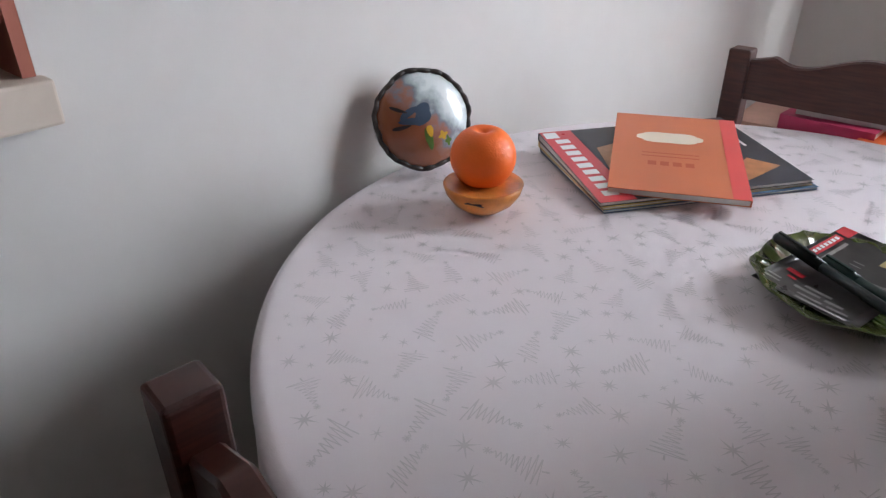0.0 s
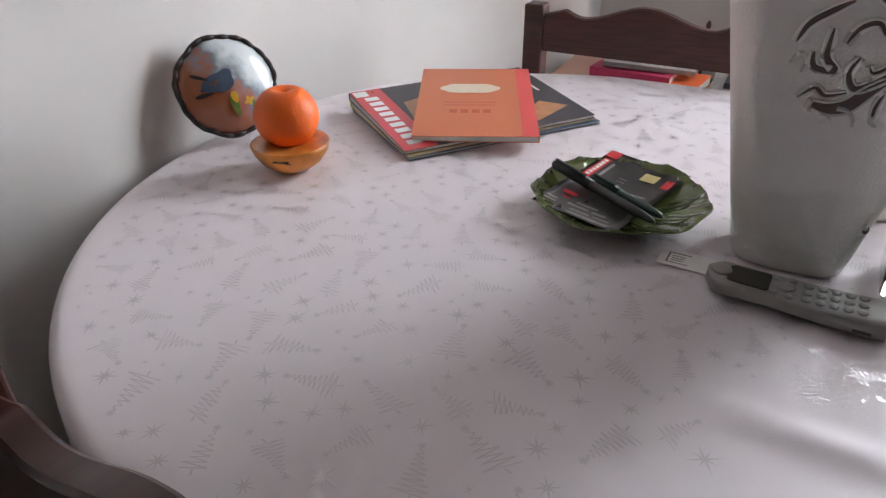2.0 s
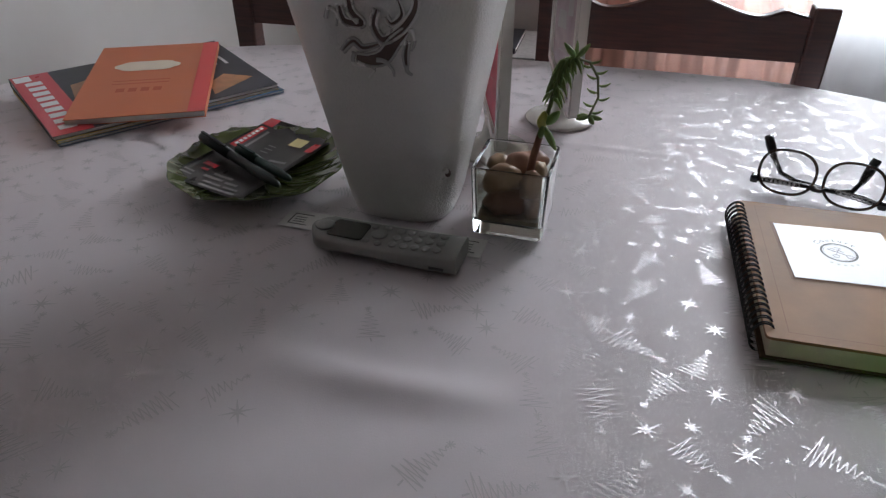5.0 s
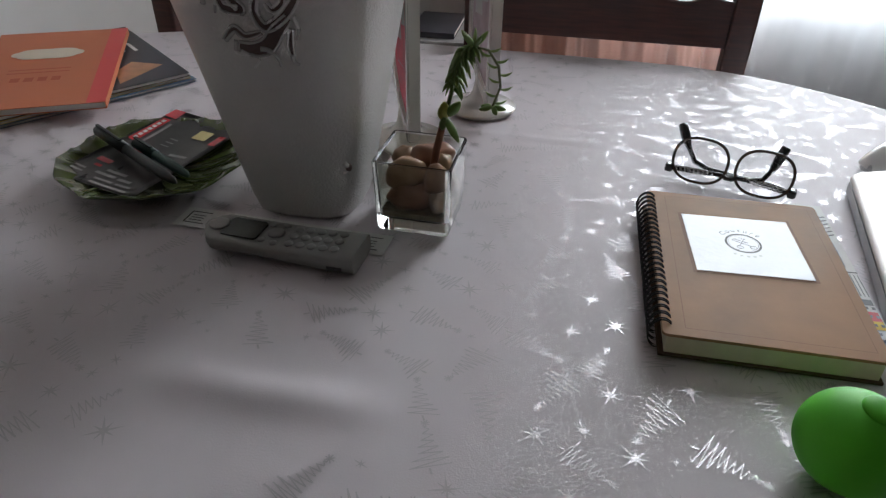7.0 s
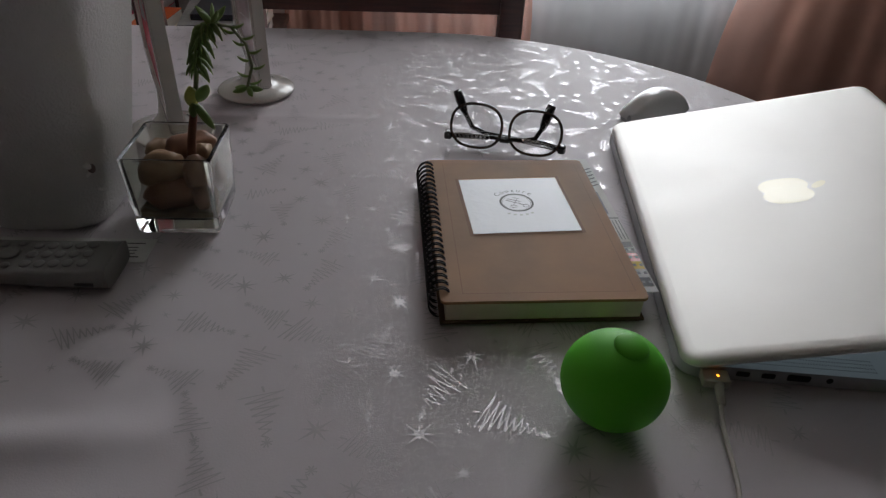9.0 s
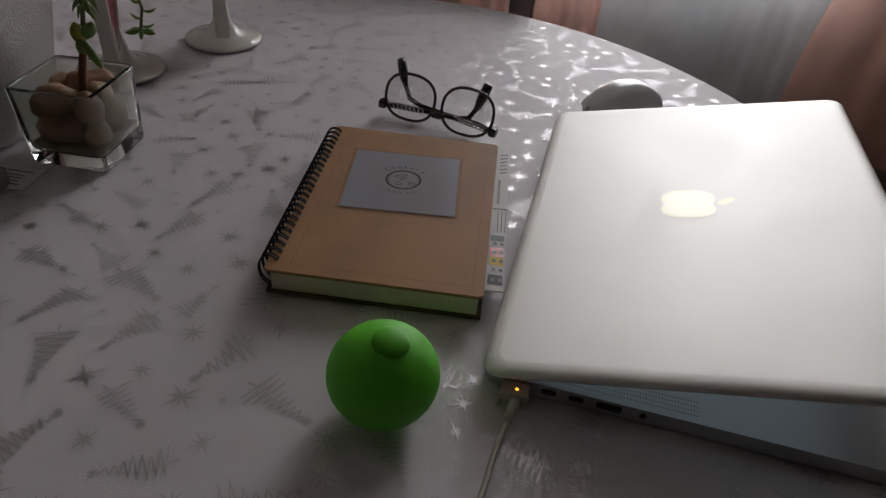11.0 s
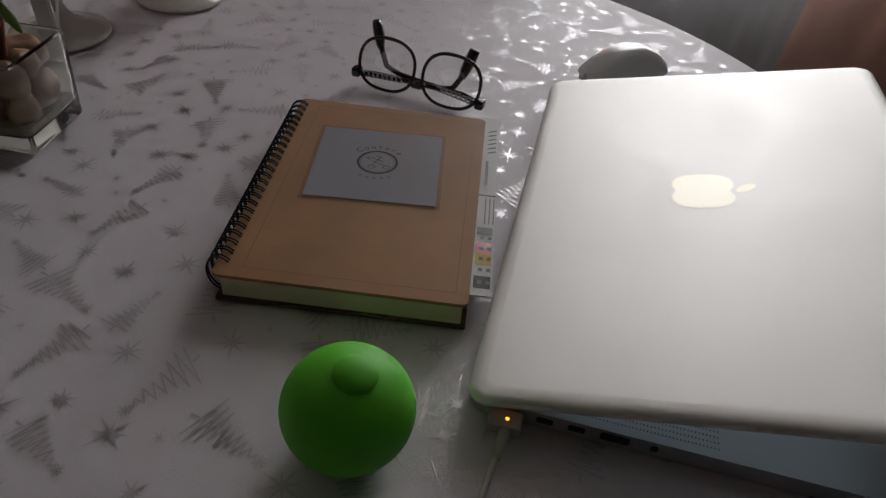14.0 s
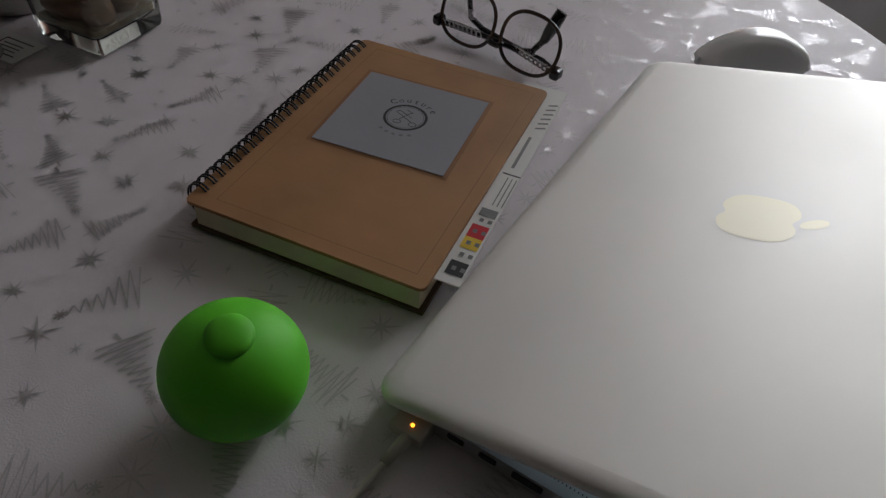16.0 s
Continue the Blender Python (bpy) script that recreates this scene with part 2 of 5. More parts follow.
# ---- room ----
# unseen east and south walls, set far back to weaken the room's bounce
X1, Y0, Z1 = 4.4, -4.6, 2.65
NICHE_Y0, NICHE_Y1, NICHE_Z0, NICHE_Z1 = -1.42, -0.441, 0.951, 1.95
bm = box(WALL_X - 0.3, X1 + 0.2, Y0 - 0.2, BACK_Y + 0.3, -0.12, 0.0)
structure("floor", bm, M_FLOOR, "plain unseen warm brown floor, darkened to limit bounced light", "floor")
structure("ceiling", box(WALL_X - 0.3, X1 + 0.2, Y0 - 0.2, BACK_Y + 0.3, Z1, Z1 + 0.1), M_CEIL, "plain unseen beige ceiling, toned down to limit bounced light", "ceiling")
bm = bmesh.new()
box(WALL_X - 0.25, WALL_X, Y0, NICHE_Y0, 0, Z1, bm=bm)
box(WALL_X - 0.25, WALL_X, NICHE_Y1, BACK_Y, 0, Z1, bm=bm)
box(WALL_X - 0.25, WALL_X, NICHE_Y0, NICHE_Y1, 0, NICHE_Z0 - 0.040, bm=bm)
box(WALL_X - 0.25, WALL_X, NICHE_Y0, NICHE_Y1, NICHE_Z1, Z1, bm=bm)
structure("wall_west", bm, M_WALL, "off-white painted plaster wall with a shuttered niche", "wall")
bm = bmesh.new()
box(WALL_X - 0.25, WIN_X0, BACK_Y, BACK_Y + 0.25, 0, Z1, bm=bm)
box(WIN_X1, X1, BACK_Y, BACK_Y + 0.25, 0, Z1, bm=bm)
box(WIN_X0, WIN_X1, BACK_Y, BACK_Y + 0.25, 0, WIN_Z0, bm=bm)
box(WIN_X0, WIN_X1, BACK_Y, BACK_Y + 0.25, WIN_Z1, Z1, bm=bm)
structure("wall_north", bm, M_WALL, "off-white plaster wall with a curtained window", "wall")
structure("wall_east", box(X1, X1 + 0.2, Y0, BACK_Y + 0.25, 0, Z1), M_DIMWALL, "plain unseen brown wall, darkened to cut bounced light", "wall")
structure("wall_south", box(WALL_X - 0.25, X1 + 0.2, Y0 - 0.2, Y0, 0, Z1), M_DIMWALL, "plain unseen brown wall, darkened to cut bounced light", "wall")
structure("baseboard", box(WALL_X, WALL_X + 0.012, Y0, BACK_Y, 0, 0.08, 0.003), M_STONE, "low stone baseboard along the wall", "baseboard")
bm = box(WALL_X - 0.2, WALL_X + 0.022, NICHE_Y0 - 0.006, NICHE_Y1 + 0.006, NICHE_Z0 - 0.040, NICHE_Z0, 0.003)
structure("window_sill", bm, M_STONE, "beige stone sill under the shuttered niche", "sill")
shutter = tagged(new("window_2"), "closed reddish brown wooden shutter in a niche", "shutter", kind="structure")
part("reveal", box(WALL_X - 0.16, WALL_X + 0.002, NICHE_Y1 - 0.012, NICHE_Y1 - 0.001, NICHE_Z0, NICHE_Z1), M_TERRA, shutter)
part("reveal", box(WALL_X - 0.16, WALL_X + 0.002, NICHE_Y0 + 0.001, NICHE_Y0 + 0.012, NICHE_Z0, NICHE_Z1), M_TERRA, shutter)
for k in range(8):
    y0 = NICHE_Y0 + 0.012 + k * (NICHE_Y1 - NICHE_Y0 - 0.024) / 8
    part("board", box(WALL_X - 0.19, WALL_X - 0.16, y0 + 0.001, y0 + (NICHE_Y1 - NICHE_Y0 - 0.024) / 8 - 0.001, NICHE_Z0, NICHE_Z1, 0.003), M_SHUTTER, shutter)

window = tagged(new("window_1"), "white framed window with daylight behind the curtains", "window", kind="structure")
for x0, x1, z0, z1 in ((WIN_X0, WIN_X0 + 0.06, WIN_Z0, WIN_Z1), (WIN_X1 - 0.06, WIN_X1, WIN_Z0, WIN_Z1), ((WIN_X0 + WIN_X1) / 2 - 0.04, (WIN_X0 + WIN_X1) / 2 + 0.04, WIN_Z0, WIN_Z1),
                       (WIN_X0, WIN_X1, WIN_Z0 - 0.0, WIN_Z0 + 0.06), (WIN_X0, WIN_X1, WIN_Z1 - 0.06, WIN_Z1)):
    part("window_frame", box(x0, x1, BACK_Y + 0.10, BACK_Y + 0.15, z0, z1, 0.004), M_WHITE, window)
for x0, x1 in ((WIN_X0 + 0.06, (WIN_X0 + WIN_X1) / 2 - 0.04), ((WIN_X0 + WIN_X1) / 2 + 0.04, WIN_X1 - 0.06)):
    p = part("pane", box(x0, x1, BACK_Y + 0.122, BACK_Y + 0.126, WIN_Z0 + 0.06, WIN_Z1 - 0.06), M_PANE, window)
    p.visible_shadow = False


# ---- curtains ----
def curtain(name, x0, x1, z0, z1, y, folds, depth, material, label, pinch=None, lower=0.5):
    """A hanging cloth with folds; pinch (height, x, width) gathers it at a tie."""
    bm = bmesh.new()
    nx, nz = 160, 50
    grid = []
    for j in range(nz + 1):
        v = j / nz
        z = z0 + (z1 - z0) * v
        row = []
        for i in range(nx + 1):
            u = i / nx
            x = x0 + (x1 - x0) * u
            d = depth
            if pinch:
                k = math.exp(-((z - pinch[0]) / 3.0) ** 2) if z > pinch[0] else math.exp(-((z - pinch[0]) / lower) ** 2)
                x = x * (1 - k) + (pinch[1] + (u - 0.5) * pinch[2]) * k
                d = depth * (1 + 0.6 * k)
            w = math.sin(2 * math.pi * folds * u + 0.9 * math.sin(5 * u + 0.4)) + 0.4 * math.sin(2 * math.pi * folds * 2.3 * u + 1.0 + 0.5 * v)
            row.append(bm.verts.new((x, y + d * w * (0.75 + 0.25 * (1 - v)) + 0.005 * noise.noise((u * 9, v * 3, y)), z)))
        grid.append(row)
    for j in range(nz):
        for i in range(nx):
            bm.faces.new((grid[j][i], grid[j][i + 1], grid[j + 1][i + 1], grid[j + 1][i]))
    if not pinch:
        return tagged(mesh_ob(name, bm, material, True), label, "curtain")
    ob = thing(name, (pinch[1], y, z0), label, "curtain")
    bm.transform(Matrix.Translation((-pinch[1], -y, -z0)))
    part("cloth", bm, material, ob, "", True)
    half, zt = pinch[2] / 2 + 0.012, pinch[0] - z0
    loop = [(half * math.cos(a), (depth * 2.6 + 0.004) * math.sin(a), zt + 0.02 * math.cos(a)) for a in [2 * math.pi * k / 40 for k in range(40)]]
    bm = bmesh.new()
    lo, hi = [bm.verts.new((px, py, pz - 0.025)) for px, py, pz in loop], [bm.verts.new((px, py, pz + 0.025)) for px, py, pz in loop]
    for k in range(40):
        bm.faces.new((lo[k], lo[(k + 1) % 40], hi[(k + 1) % 40], hi[k]))
    part("tieback", bm, material, ob, "peach cloth tieback", True)
    return ob


curtain("sheer_curtain", 0.16, 1.50, 0.02, 2.50, 1.70, 11, 0.003, M_SHEER, "white sheer curtain hanging before the window")
curtain("drape", -0.10, 0.665, 0.02, 2.50, 1.60, 7, 0.022, M_PEACH, "peach coloured drape gathered beside the sheer curtain", pinch=(1.15, 0.06, 0.30), lower=0.32)
curtain("drape", 1.27, 2.15, 0.02, 2.50, 1.60, 3, 0.010, M_PEACH, "peach coloured drape drawn aside from the sheer curtain", pinch=(1.10, 1.66, 0.36), lower=0.42)
rod = thing("curtain_rod", (0, 0, 0), "white metal curtain rod above the window", "curtain rod")
part("pole", tube([(-0.2, 1.66, 2.52), (2.1, 1.66, 2.52)], 0.012, 12), M_WHITE, rod, smooth=True)
for x in (-0.15, 0.95, 2.05):
    part("bracket", box(x - 0.01, x + 0.01, 1.66, BACK_Y, 2.51, 2.53, 0.002), M_WHITE, rod)

# ---- table ----
R_TOP, HALF = 0.499, 0.252


def stadium(a, r):
    """The point of the table's outline at angle a, for an end radius r."""
    c, s = math.cos(a), math.sin(a)
    return (math.copysign(HALF, c) * min(1.0, abs(c) * 6) + r * math.copysign(abs(c) ** 0.975, c), r * math.copysign(abs(s) ** 0.975, s))


def cloth_z(x, y):
    """The lie of the cloth: flat with slight waves, two pushed-up creases."""
    z = 0.0006 * noise.noise((x * 5, y * 5, 0.3)) + 0.0004 * noise.noise((x * 17, y * 17, 1.3))
    yc = -0.250 + 1.6 * (x - 0.02) ** 2
    z += 0.0060 * math.exp(-((y - yc) / 0.016) ** 2) * math.exp(-((x - 0.02) / 0.075) ** 4)
    yc = -0.335 + 0.5 * (x - 0.0)
    z += 0.003 * math.exp(-((y - yc) / 0.028) ** 2) * math.exp(-((x + 0.03) / 0.10) ** 4)
    z += 0.0008 * math.exp(-((y - 0.188) / 0.006) ** 2) * math.exp(-((x - 0.14) / 0.12) ** 4)
    k = math.exp(-((x - 0.52) / 0.1) ** 2 - ((y + 0.33) / 0.08) ** 2)
    z += 0.0025 * k * (math.sin(60 * x + 30 * y) + 0.6 * math.sin(95 * y - 40 * x))
    return TABLE_Z + z


table = thing("dining_table", (0, 0, 0), "oval extending wooden dining table under a cloth", "table")
part("tabletop", prism([stadium(2 * math.pi * i / 96, R_TOP - 0.012) for i in range(96)], TABLE_Z - 0.032, TABLE_Z - 0.007, 0.006), M_TABLE, table)
part("apron", prism([stadium(2 * math.pi * i / 64, R_TOP - 0.10) for i in range(64)], TABLE_Z - 0.11, TABLE_Z - 0.032), M_TABLE, table)
for sx in (-1, 1):
    for sy in (-1, 1):
        part("leg", lathe([(0.022, 0.0), (0.028, 0.05), (0.022, 0.10), (0.034, 0.35), (0.030, 0.55), (0.036, 0.58), (0.036, TABLE_Z - 0.11)], 20), M_TABLE, table, smooth=True).location = (sx * 0.40, sy * 0.26, 0)

bm = bmesh.new()
N_AROUND, N_RING = 288, 110
rings = []
for j in range(N_RING + 1):
    s = j / N_RING
    rings.append([bm.verts.new((x, y, cloth_z(x, y))) for x, y in [(px * s, py * s) for px, py in [stadium(2 * math.pi * i / N_AROUND, R_TOP) for i in range(N_AROUND)]]] if j else [bm.verts.new((0, 0, cloth_z(0, 0)))])
for j in range(1, 26):
    row = []
    for i in range(N_AROUND):
        a = 2 * math.pi * i / N_AROUND
        if j <= 5:
            out, down = 0.012 * math.sin(radians(18 * j)), 0.012 * (1 - math.cos(radians(18 * j)))
        else:
            down = 0.012 + (j - 5) * 0.011
            wave = math.sin(13 * a + 1.3 * math.sin(3 * a)) + 0.5 * math.sin(29 * a + 0.5)
            out = 0.012 + min(1.0, (j - 5) / 12) * (0.004 + 0.010 * wave)
        x, y = stadium(a, R_TOP + out)
        row.append(bm.verts.new((x, y, TABLE_Z - down)))
    rings.append(row)
for i in range(N_AROUND):
    bm.faces.new((rings[0][0], rings[1][i], rings[1][(i + 1) % N_AROUND]))
for a, b in zip(rings[1:], rings[2:]):
    for i in range(N_AROUND):
        bm.faces.new((a[i], b[i], b[(i + 1) % N_AROUND], a[(i + 1) % N_AROUND]))
tablecloth = tagged(mesh_ob("tablecloth", bm, M_CLOTH, True), "white satin tablecloth printed with silver fir trees and stars, slightly creased", "tablecloth")


# silver print: scribbled fir trees and stars
def stroke(bm, a, b, w, put):
    d = Vector(b) - Vector(a)
    if d.length < 1e-6:
        return
    n = Vector((-d.y, d.x)).normalized() * w / 2
    q = [Vector(a) - n * 0.5, Vector(b) - n * 0.5, Vector(b) + n, Vector(a) + n * 0.7]
    bm.faces.new([bm.verts.new(put(p.x, p.y)) for p in q])


def tree_motif(bm, put, rnd, size, style):
    """A fir tree scribbled as one dense widening zigzag with ragged ends and a star on top."""
    rows = rnd.randint(14, 19)
    w = size * 0.025
    tilt = rnd.choice((-1, 1)) * rnd.uniform(0.0, 0.25)
    last = (0.0, size * 0.44)
    for i in range(rows):
        v = i / (rows - 1)
        bulge = 0.05 * math.sin(v * math.pi * (3 if style else 2))
        half = size * (0.035 + 0.29 * v + bulge * v) * rnd.uniform(0.70, 1.15)
        side = 1 if i % 2 else -1
        here = (side * half, size * (0.42 - 0.84 * v) + side * tilt * half)
        stroke(bm, last, here, w * rnd.uniform(0.8, 1.5), put)
        last = here
    stroke(bm, (0, -size * 0.42), (size * 0.02, -size * 0.54), size * 0.05, put)
    for k in range(4):
        a = math.pi * k / 4 + 0.2
        stroke(bm, (-0.08 * size * math.cos(a), 0.5 * size - 0.08 * size * math.sin(a)), (0.08 * size * math.cos(a), 0.5 * size + 0.08 * size * math.sin(a)), size * 0.03, put)


def star_motif(bm, put, rnd, size, rays):
    a0 = rnd.uniform(0, math.pi)
    for k in range(rays):
        a = a0 + math.pi * k / rays
        r = size * (0.5 if k % 2 else 0.36) * rnd.uniform(0.8, 1.2)
        w = size * 0.05
        c, s = math.cos(a), math.sin(a)
        bm.faces.new([bm.verts.new(put(*p)) for p in ((r * c, r * s), (-w * s, w * c), (-r * c, -r * s), (w * s, -w * c))])


rnd = random.Random(7)
bm = bmesh.new()
spots = []


def on_cloth(x, y, margin=0.012):
    du = max(abs(x) - HALF, 0)
    return math.hypot(du, y) < R_TOP - margin


def scatter(tries, gap, build, low, high, turns):
    for _ in range(tries):
        x, y = rnd.uniform(-0.76, 0.76), rnd.uniform(-0.5, 0.5)
        size = rnd.uniform(low, high)
        if not on_cloth(x, y, size * 0.6) or max(abs(cloth_z(x + dx, y + dy + 0.008) - cloth_z(x + dx, y + dy - 0.008)) for dx in (-0.02, 0, 0.02) for dy in (-0.016, 0, 0.016)) > 0.0009:
            continue
        if any((x - a) ** 2 + (y - b) ** 2 < ((size + c) * gap) ** 2 for a, b, c in spots):
            continue
        spots.append((x, y, size))
        ang = rnd.choice(turns) + rnd.uniform(-0.15, 0.15)
        c, s = math.cos(ang), math.sin(ang)

        def put(px, py, x=x, y=y, c=c, s=s):
            wx, wy = x + px * c - py * s, y + px * s + py * c
            return (wx, wy, cloth_z(wx, wy) + 0.0005)
        build(put, size)


TURNS = [k * math.pi / 4 + 0.3 for k in range(8)]
scatter(7000, 0.52, lambda put, size: tree_motif(bm, put, rnd, size, rnd.choice((0, 1, 1))), 0.033, 0.045, TURNS)
scatter(6000, 0.46, lambda put, size: star_motif(bm, put, rnd, size, 4), 0.017, 0.026, TURNS)
scatter(12000, 0.56, lambda put, size: star_motif(bm, put, rnd, size, 3), 0.009, 0.015, TURNS)
tagged(part("printed_motif", bm, M_FOIL, tablecloth, "silver printed fir trees and stars"), kind="stuff")


# ---- chairs ----
def dining_chair(place, turn, label, rise=0.0, drop=0.0, post=0.0185):
    """Back at the origin, seat towards +y."""
    ch = thing("dining_chair", place, label, "chair", "chairs round the table", turn=turn)
    w, top, low = 0.2185, 0.838 + rise, 0.762 + rise - drop

    def crest(x):
        u = abs(x) / (w - 0.037)
        if u < 0.62:
            z = 0.830 + 0.026 * 0.5 * (1 + math.cos(math.pi * u / 0.62)) - 0.004
        elif u < 0.80:
            z = 0.826 + 0.012 * ((u - 0.62) / 0.18) ** 1.6
        else:
            z = 0.838 - 0.010 * ((u - 0.80) / 0.20) ** 0.7
        return z + rise - drop * u
    bm = bmesh.new()
    n = 60
    xs = [-(w - 0.034) + 2 * (w - 0.034) * i / n for i in range(n + 1)]
    cols = []
    for x in xs:
        zt = crest(x)
        cols.append([bm.verts.new((x, y, z)) for y, z in ((-0.011, low), (0.011, low), (0.011, zt - 0.003), (0.008, zt), (-0.008, zt), (-0.011, zt - 0.003))])
    for a, b in zip(cols, cols[1:]):
        for k in range(6):
            bm.faces.new((a[k], b[k], b[(k + 1) % 6], a[(k + 1) % 6]))
    bm.faces.new(cols[0])
    bm.faces.new(cols[-1][::-1])
    smooth_sharp(part("crest_rail", bm, M_CHAIR, ch))
    for s in (-1, 1):
        x = s * (w - post)
        part("back_post", box(x - post, x + post, -0.018, 0.018, 0.0, top + 0.006, 0.004, 3), M_CHAIR, ch)
        part("front_leg", lathe([(0.014, 0), (0.02, 0.04), (0.018, 0.2), (0.022, 0.4), (0.022, 0.43)], 16), M_CHAIR, ch, smooth=True).location = (x, 0.39, 0)
        part("side_rail", box(x - 0.011, x + 0.011, 0.018, 0.37, 0.37, 0.43, 0.003), M_CHAIR, ch)
    part("lower_rail", box(-w + 0.037, w - 0.037, -0.010, 0.010, 0.55, 0.60, 0.003), M_CHAIR, ch)
    part("seat", prism(round_rect(2 * w + 0.005, 0.42, 0.03, cy=0.205), 0.43, 0.458, 0.008), M_CHAIR, ch)
    return ch


dining_chair((-0.332, 0.565, 0), 180, "dark wooden chair with scalloped rail, pushed under the table")
dining_chair((0.2225, 0.565, 0), 180, "dark wooden chair with scalloped rail before the peach drape")
dining_chair((-0.2375, -0.5415, 0), -6, "dark stained wooden dining chair pushed in close to the cloth", 0.012, 0.020, 0.0172)


# ---- materials of the things ----
M_ORANGE = mat("orange_glaze", (0.92, 0.150, 0.006), 0.48, spread=0.10, scale=40, bump=0.5, bump_scale=420, dist=0.0008)
M_PEEL = mat("peel_glaze", (0.70, 0.25, 0.045), 0.35, spread=0.75, scale=26, bump=0.3, bump_scale=260, coat=0.3)
M_FLESH = mat("flesh_glaze", (0.72, 0.36, 0.16), 0.35, spread=0.3, scale=60, bump=0.2, coat=0.3)
M_PAPER = mat("page_paper", (0.72, 0.70, 0.66), 0.8, spread=0.05, scale=60, bump=0.3, bump_scale=500)
M_YELLOWPAGE = mat("yellow_cover", (0.60, 0.42, 0.12), 0.4, spread=0.1)
M_BLUECOVER = mat("blue_cover", (0.08, 0.17, 0.30), 0.3, spread=0.3, scale=14, coat=0.4)
M_DARKCOVER = mat("dark_photo_cover", (0.040, 0.040, 0.050), 0.42, spread=0.8, scale=22, bump=0.05, coat=0.1)
M_REDPRINT = mat("red_print", (0.62, 0.035, 0.045), 0.3, spread=0.08, bump=0.04, coat=0.4)
M_WHITEPRINT = mat("white_print", (0.82, 0.82, 0.82), 0.35, spread=0.03, bump=0.03)
M_PALEPRINT = mat("pale_print", (0.36, 0.35, 0.34), 0.35, spread=0.4, scale=90, bump=0.03)
M_TANPRINT = mat("tan_print", (0.42, 0.19, 0.08), 0.3, spread=0.5, scale=50, bump=0.03, coat=0.3)
M_BOOK = mat("orange_cover", (0.62, 0.185, 0.080), 0.5, spread=0.05, scale=30, bump=0.06)
M_BOOKRED = mat("book_red_band", (0.72, 0.09, 0.08), 0.5, spread=0.05, bump=0.05)
M_BOOKINK = mat("brown_ink", (0.50, 0.09, 0.03), 0.5, spread=0.1, bump=0.02)
M_CREAM = mat("cream_print", (0.80, 0.70, 0.56), 0.5, spread=0.05, bump=0.03)
M_LEAFPLATE = mat("green_majolica", (0.085, 0.106, 0.032), 0.14, spread=0.3, scale=16, bump=0.12, bump_scale=60, coat=0.8)
M_LEAFLET = mat("dark_leaflet", (0.13, 0.12, 0.118), 0.3, spread=0.5, scale=30, bump=0.03, coat=0.3)
M_PEN = mat("black_pen", (0.008, 0.016, 0.016), 0.40, spread=0.15, bump=0.02)
M_PENGREEN = mat("green_pen", (0.010, 0.040, 0.030), 0.40, spread=0.15, bump=0.02)
M_VASE = mat("silver_ceramic", (0.66, 0.645, 0.62), 0.34, 0.60, spread=0.07, scale=20, bump=0.7, bump_scale=460, dist=0.0016)
M_RELIEF = mat("silver_relief", (0.76, 0.75, 0.73), 0.28, 0.4, spread=0.15, bump=0.3)
M_RELIEFDARK = mat("dark_relief", (0.12, 0.078, 0.065), 0.5, spread=0.3, bump=0.3)
M_PHONE = mat("grey_plastic", (0.30, 0.295, 0.285), 0.34, 0.25, spread=0.05, bump=0.1, bump_scale=900, dist=0.0003)
M_PHONEDARK = mat("dark_plastic", (0.07, 0.07, 0.07), 0.45, spread=0.1, bump=0.05)
M_KEY = mat("phone_key", (0.30, 0.30, 0.29), 0.4, spread=0.05, bump=0.03)
M_SCREENGLOSS = mat("phone_display", (0.055, 0.06, 0.05), 0.08, spread=0.1, bump=0.0)
M_RECEIPT = mat("slip_paper", (0.82, 0.81, 0.79), 0.6, spread=0.06, bump=0.1)
M_INK = mat("black_ink", (0.02, 0.02, 0.022), 0.5, spread=0.1, bump=0.02)
M_PEBBLE = mat("river_pebble", (0.40, 0.235, 0.135), 0.4, spread=0.3, scale=70, bump=0.25, bump_scale=180, per_object=0.02)
M_SOIL = mat("dark_soil", (0.30, 0.24, 0.16), 0.9, spread=0.7, scale=120, bump=0.8, bump_scale=300)
M_LEAF = mat("succulent_leaf", (0.20, 0.29, 0.10), 0.38, spread=0.3, scale=70, bump=0.08, per_object=0.02)
let_light_through(M_LEAF, (0.40, 0.52, 0.18), 0.35)
M_LEAFYELLOW = mat("yellowing_leaf", (0.42, 0.42, 0.07), 0.4, spread=0.2, scale=60, bump=0.08)
M_STEM = mat("plant_stem", (0.26, 0.10, 0.05), 0.6, spread=0.3, scale=80, bump=0.3)
M_STEMGREEN = mat("green_stem", (0.20, 0.22, 0.10), 0.5, spread=0.2, scale=80, bump=0.2)
M_PORCELAIN = mat("cream_porcelain", (0.74, 0.71, 0.66), 0.16, spread=0.03, bump=0.02, coat=0.5)
M_PHOTO = mat("photo_red", (0.50, 0.035, 0.065), 0.5, spread=0.5, scale=40, bump=0.0)
M_PHOTOPALE = mat("photo_pale", (0.48, 0.40, 0.41), 0.2, spread=0.4, scale=34, bump=0.0, coat=0.3)
M_FRAMEBLACK = mat("spectacle_acetate", (0.010, 0.011, 0.014), 0.2, spread=0.2, bump=0.02, coat=0.4)
M_STEEL = mat("bright_steel", (0.60, 0.60, 0.62), 0.2, 1.0, spread=0.05, bump=0.02)
M_TORTOISE = mat("tortoise_acetate", (0.045, 0.022, 0.014), 0.2, spread=0.7, scale=120, bump=0.02, coat=0.4)
